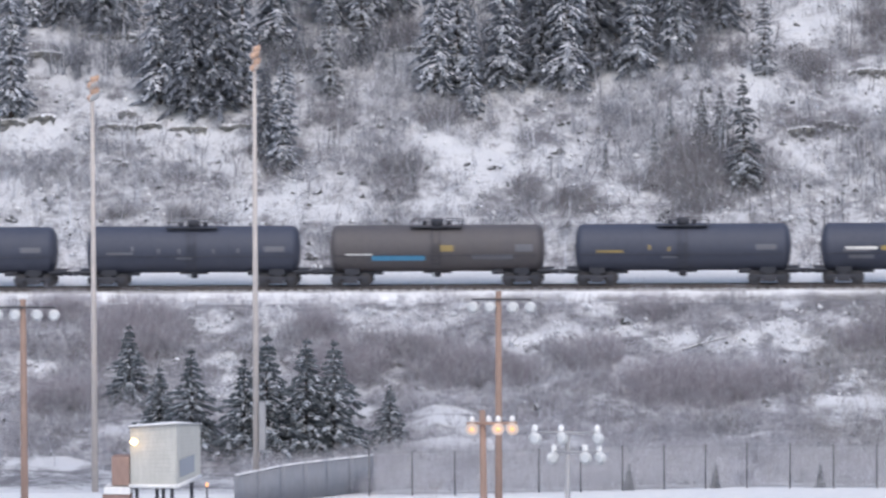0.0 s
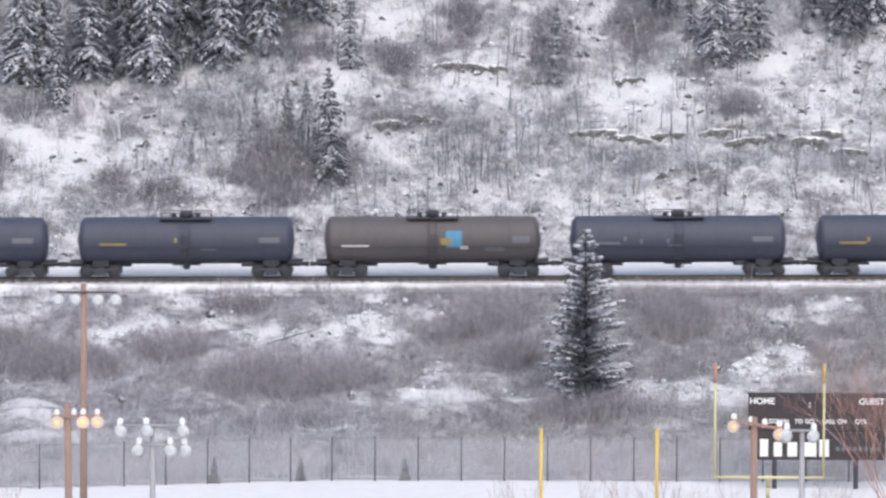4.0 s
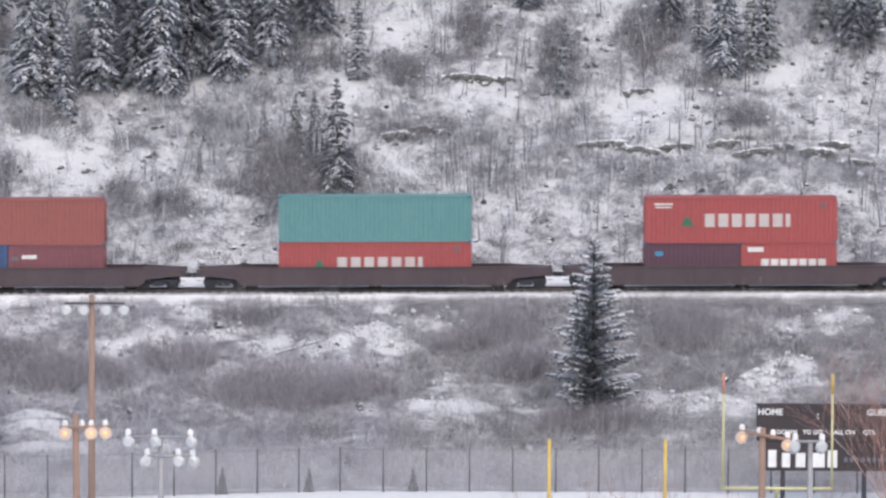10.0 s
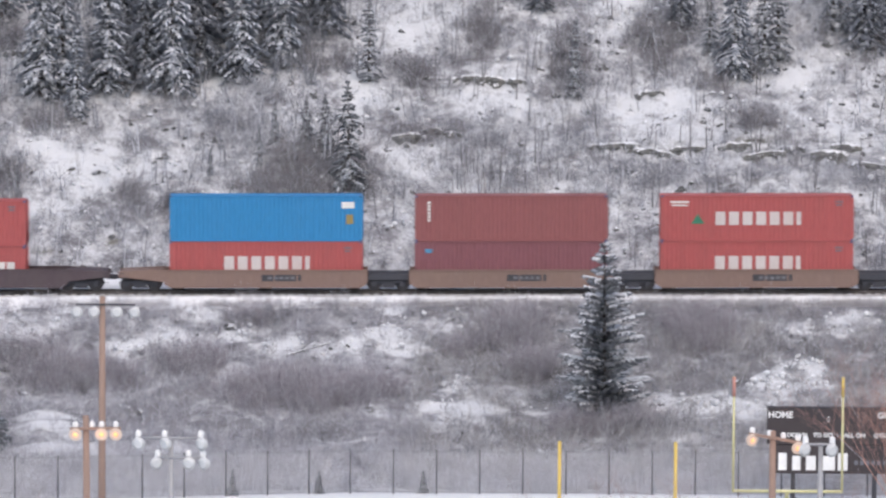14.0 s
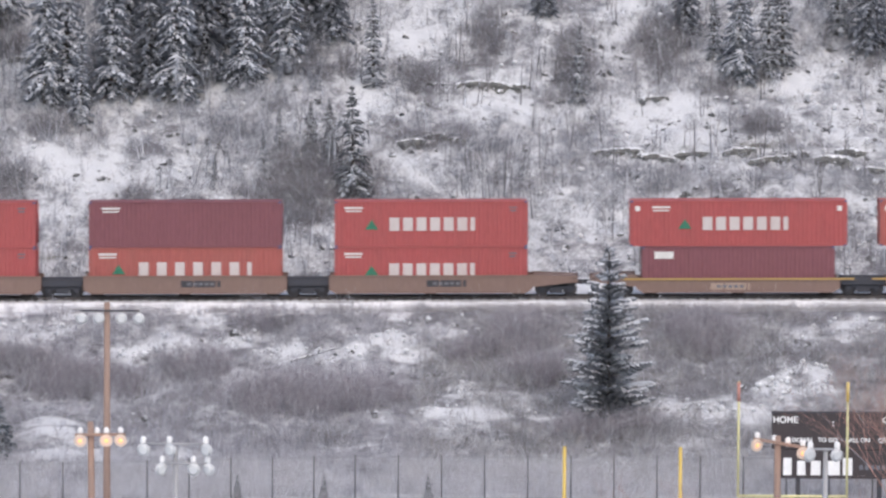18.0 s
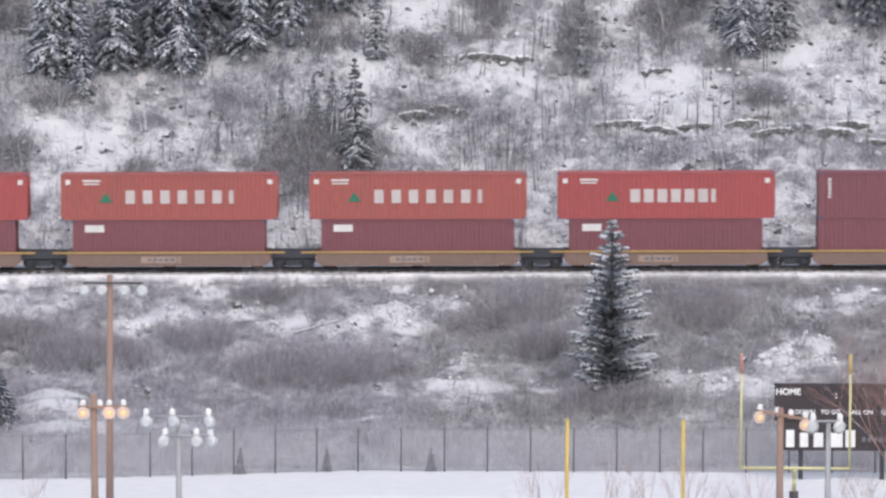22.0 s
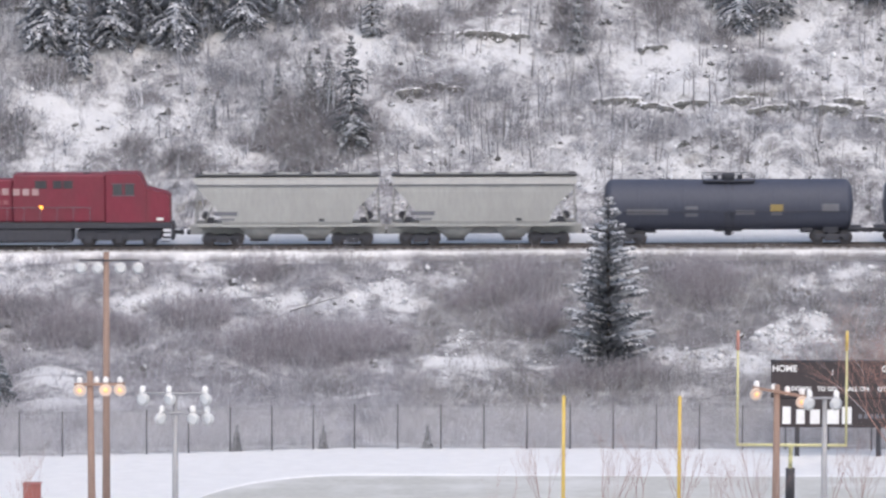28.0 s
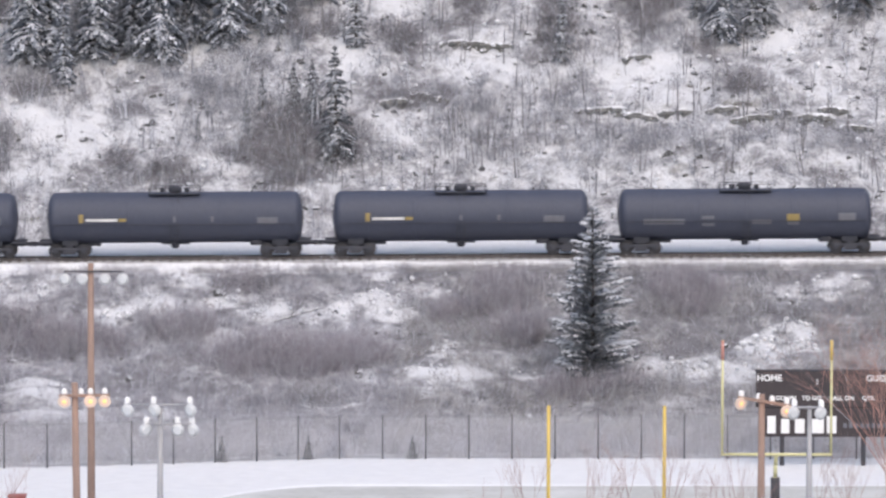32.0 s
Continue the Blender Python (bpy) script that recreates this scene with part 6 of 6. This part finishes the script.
    tube(bm, (7.0, 0.3, 4.62), (7.45, 0.3, 4.66), 0.05)
    part("horn", bm, DARK_STEEL, lo)
    bm = bmesh.new()
    box(bm, -4.0, 4.0, -1.42, 1.42, 0.3, 1.24, 0.2)
    part("fuel_tank", bm, UNDER, lo)
    bm = bmesh.new()
    for y in (-1.46, 1.46):
        for k in range(15):
            x = -9.6 + k * 1.05
            tube(bm, (x, y, 1.58), (x, y, 2.55), 0.02, seg=6)
        tube(bm, (-9.6, y, 2.55), (5.1, y, 2.55), 0.02, seg=6)
    part("handrail", bm, MARK_GREY, lo)
    for k in range(8):
        bm = bmesh.new()
        x, near = -2.9 + k * 0.6, -2.9 + k * 0.6 > -0.1
        y = -1.325 if near else -0.945
        box(bm, x + (0.12 if near else 0), x + 0.42 + (0.12 if near else 0), y, y + 0.035, 3.32, 3.74 if k else 3.86)
        part("marking_bar", bm, MARK_LOCO, inv if near else hood)
    for k in range(6):
        bm = bmesh.new()
        box(bm, -2.75 + k * 0.46, -2.43 + k * 0.46, -0.945, -0.91, 2.72, 2.98)
        part("marking_bar", bm, MARK_LOCO_DIM, hood)
    bm = bmesh.new()
    lathe(bm, [(-0.955, 0.5), (-0.90, 0.5)], "y", 7, (-4.3, 0, 2.9))
    part("emblem", bm, MARK_YELLOW, hood, "faded yellow emblem")
    bm = bmesh.new()
    box(bm, 9.0, 9.75, -1.3, -1.24, 1.7, 1.88)
    part("number_plate", bm, MARK_WHITE, lo)
    for sx in (-1, 1):
        bm = bmesh.new()
        for y in (-1.1, 1.1):
            box(bm, sx * 6.9 - 2.7, sx * 6.9 + 2.7, y - 0.09, y + 0.09, 0.5, 1.12, 0.06)
            for k in (-0.98, 0.98):
                box(bm, sx * 6.9 + k - 0.45, sx * 6.9 + k + 0.45, y - 0.14, y + 0.14, 0.42, 0.95, 0.05)
            for k in (-1, 0, 1):
                box(bm, sx * 6.9 + k * 1.95 - 0.24, sx * 6.9 + k * 1.95 + 0.24, y - 0.12, y + 0.12, 0.26, 0.8, 0.04)
        box(bm, sx * 6.9 - 0.4, sx * 6.9 + 0.4, -1.0, 1.0, 0.6, 1.22)
        tr = part("truck", bm, UNDER, lo)
        for k in (-1, 0, 1):
            bm = bmesh.new()
            for y in (-0.76, 0.76):
                lathe(bm, [(y - 0.07, 0.5), (y - 0.05, 0.53), (y + 0.05, 0.53), (y + 0.07, 0.5)], "y", 20, (sx * 6.9 + k * 1.95, 0, 0.53))
            tube(bm, (sx * 6.9 + k * 1.95, -1.0, 0.53), (sx * 6.9 + k * 1.95, 1.0, 0.53), 0.1)
            part("wheelset", bm, WHEEL, tr)
        bm = bmesh.new()
        box(bm, sx * h - 0.08, sx * h + 0.08, -1.45, 1.45, 0.45, 1.3, 0.02)
        for y in (-1.47, 1.47):
            for k in range(4):
                box(bm, sx * (h - 0.45) - 0.3, sx * (h - 0.45) + 0.3, y - 0.06, y + 0.06, 0.35 + 0.3 * k, 0.4 + 0.3 * k)
        part("pilot", bm, UNDER, lo)
        coupler(lo, sx * (h + 0.1), sx)
    return lo


rolling(locomotive(), along(10182))


def hopper_car():
    """A covered hopper with curved sides, centred at 0."""
    car = thing("covered_hopper", "pale grey curved-side covered hopper car with rusty edges", "hopper car", "hopper cars of the train")
    h = 5.9
    # The sides fall full length from the roof and are cut back to the slope sheets at the ends.
    levels = [(1.3, 1.46, 4.1), (1.6, 1.56, 4.15), (1.95, 1.58, 4.2), (2.45, 1.6, 4.5), (2.95, 1.6, 4.95), (3.45, 1.59, 5.45), (3.95, 1.54, 5.8), (4.2, 1.42, 5.86), (4.38, 1.15, 5.88), (4.48, 0.7, 5.88), (4.51, 0.2, 5.88)]
    bm = bmesh.new()
    rings(bm, [[(-e, -w, z), (e, -w, z), (e, w, z), (-e, w, z)] for z, w, e in levels])
    for f in bm.faces:
        f.smooth = False
    body = part("body", bm, HOPPER, car)
    for y in (-1.6, 1.6):
        bm = bmesh.new()
        box(bm, -5.75, 5.75, y - 0.03, y + 0.03, 3.88, 3.96)
        part("eave", bm, MARK_GREY, body)
        bm = bmesh.new()
        box(bm, -4.15, 4.15, y - 0.035, y + 0.035, 1.28, 1.42)
        part("lower_chord", bm, HOPPER, body)
    bm = bmesh.new()
    for y in (-0.9, 0.9):
        box(bm, -5.86, 5.86, y - 0.3, y + 0.3, 4.47, 4.55)
    part("roof_walk", bm, DARK_STEEL, car, "dark roof walkway")
    bm = bmesh.new()
    for k in range(5):
        x = -4.6 + k * 2.3
        box(bm, x - 0.75, x + 0.75, -0.28, 0.28, 4.46, 4.62, 0.04)
    part("hatch", bm, HOPPER, car)
    bm = bmesh.new()
    for y in (-1.55, 1.55):
        for sx in (-1, 1):
            x0, x1 = sorted((sx * 4.1, sx * 5.9))
            box(bm, x0, x1, y - 0.05, y + 0.05, 1.3, 1.5)
    box(bm, -h - 0.3, h + 0.3, -0.3, 0.3, 0.72, 1.32)
    part("side_sill", bm, HOPPER, car)
    bm = bmesh.new()
    for x in (-1.83, 1.83):
        rings(bm, [[(x - 1.3, -1.2, 1.3), (x + 1.3, -1.2, 1.3), (x + 1.3, 1.2, 1.3), (x - 1.3, 1.2, 1.3)], [(x - 0.5, -0.6, 0.4), (x + 0.5, -0.6, 0.4), (x + 0.5, 0.6, 0.4), (x - 0.5, 0.6, 0.4)]])
    part("discharge_bay", bm, HOPPER, car)
    bm = bmesh.new()
    for x in (-1.83, 1.83):
        box(bm, x - 0.56, x + 0.56, -0.7, 0.7, 0.3, 0.44)
    part("outlet_gate", bm, DARK_STEEL, car, "dark steel outlet gates")
    for sx in (-1, 1):
        bm = bmesh.new()
        for y in (-1.4, 1.4):
            tube(bm, (sx * 5.8, y, 1.5), (sx * 5.7, y, 3.8), 0.04, seg=6)
            tube(bm, (sx * 5.2, y, 1.5), (sx * 4.75, y, 2.75), 0.05, seg=6)
        box(bm, sx * 5.0 - 0.9, sx * 5.0 + 0.9, -1.5, 1.5, 1.42, 1.5)
        for y in (-1.5, 1.5):
            for k in range(8):
                tube(bm, (sx * 5.6 - 0.22, y * 1.06, 1.1 + 0.32 * k), (sx * 5.6 + 0.22, y * 1.06, 1.1 + 0.32 * k), 0.02, seg=6)
        part("end_frame", bm, HOPPER, car)
        bm = bmesh.new()
        tube(bm, (sx * 5.2, -0.9, 1.95), (sx * 5.2, -0.2, 1.95), 0.24, seg=12)
        part("air_reservoir", bm, UNDER, car)
        bm = bmesh.new()
        tube(bm, (sx * 5.8, -0.7, 2.3), (sx * 5.86, -0.7, 2.3), 0.28, seg=12)
        part("brake_wheel", bm, UNDER, car)
        bm = bmesh.new()
        box(bm, sx * 4.9 - 0.3, sx * 4.9 + 0.3, -1.2, -0.8, 1.5, 1.85)
        part("control_valve", bm, UNDER, car)
        truck(car, sx * 4.1)
        coupler(car, sx * (h - 0.05), sx)
    bm = bmesh.new()
    box(bm, 2.0, 2.35, -1.6, -1.575, 1.65, 1.8)
    part("marking_bar", bm, UNDER, body)
    for x, z, w, hh in ((-3.9, 2.0, 1.5, 0.25), (-3.9, 1.7, 1.1, 0.12)):
        bm = bmesh.new()
        box(bm, x - w / 2, x + w / 2, -1.60, -1.57, z, z + hh)
        part("marking_bar", bm, MARK_GREY, body)
    return car


first_hopper = hopper_car()
rolling(first_hopper, along(10672))
rolling(copy_thing(first_hopper, Matrix()), along(11020))


def motions():
    """The whole train rolls to the left at a steady pace."""
    seconds = [2.0 * k for k in range(17)]
    gone = [(0, 0.0), (32, SPEED * 32)]
    for ob, x, z in MOVING:
        rows = []
        for t in seconds:
            s = float(np.interp(t, [g[0] for g in gone], [g[1] for g in gone]))
            rows.append((t, pose(*at_track(x - s, 0, z), 0, -math.degrees(math.atan(GRADE)), 0)))
        walk(ob, rows)


motions()
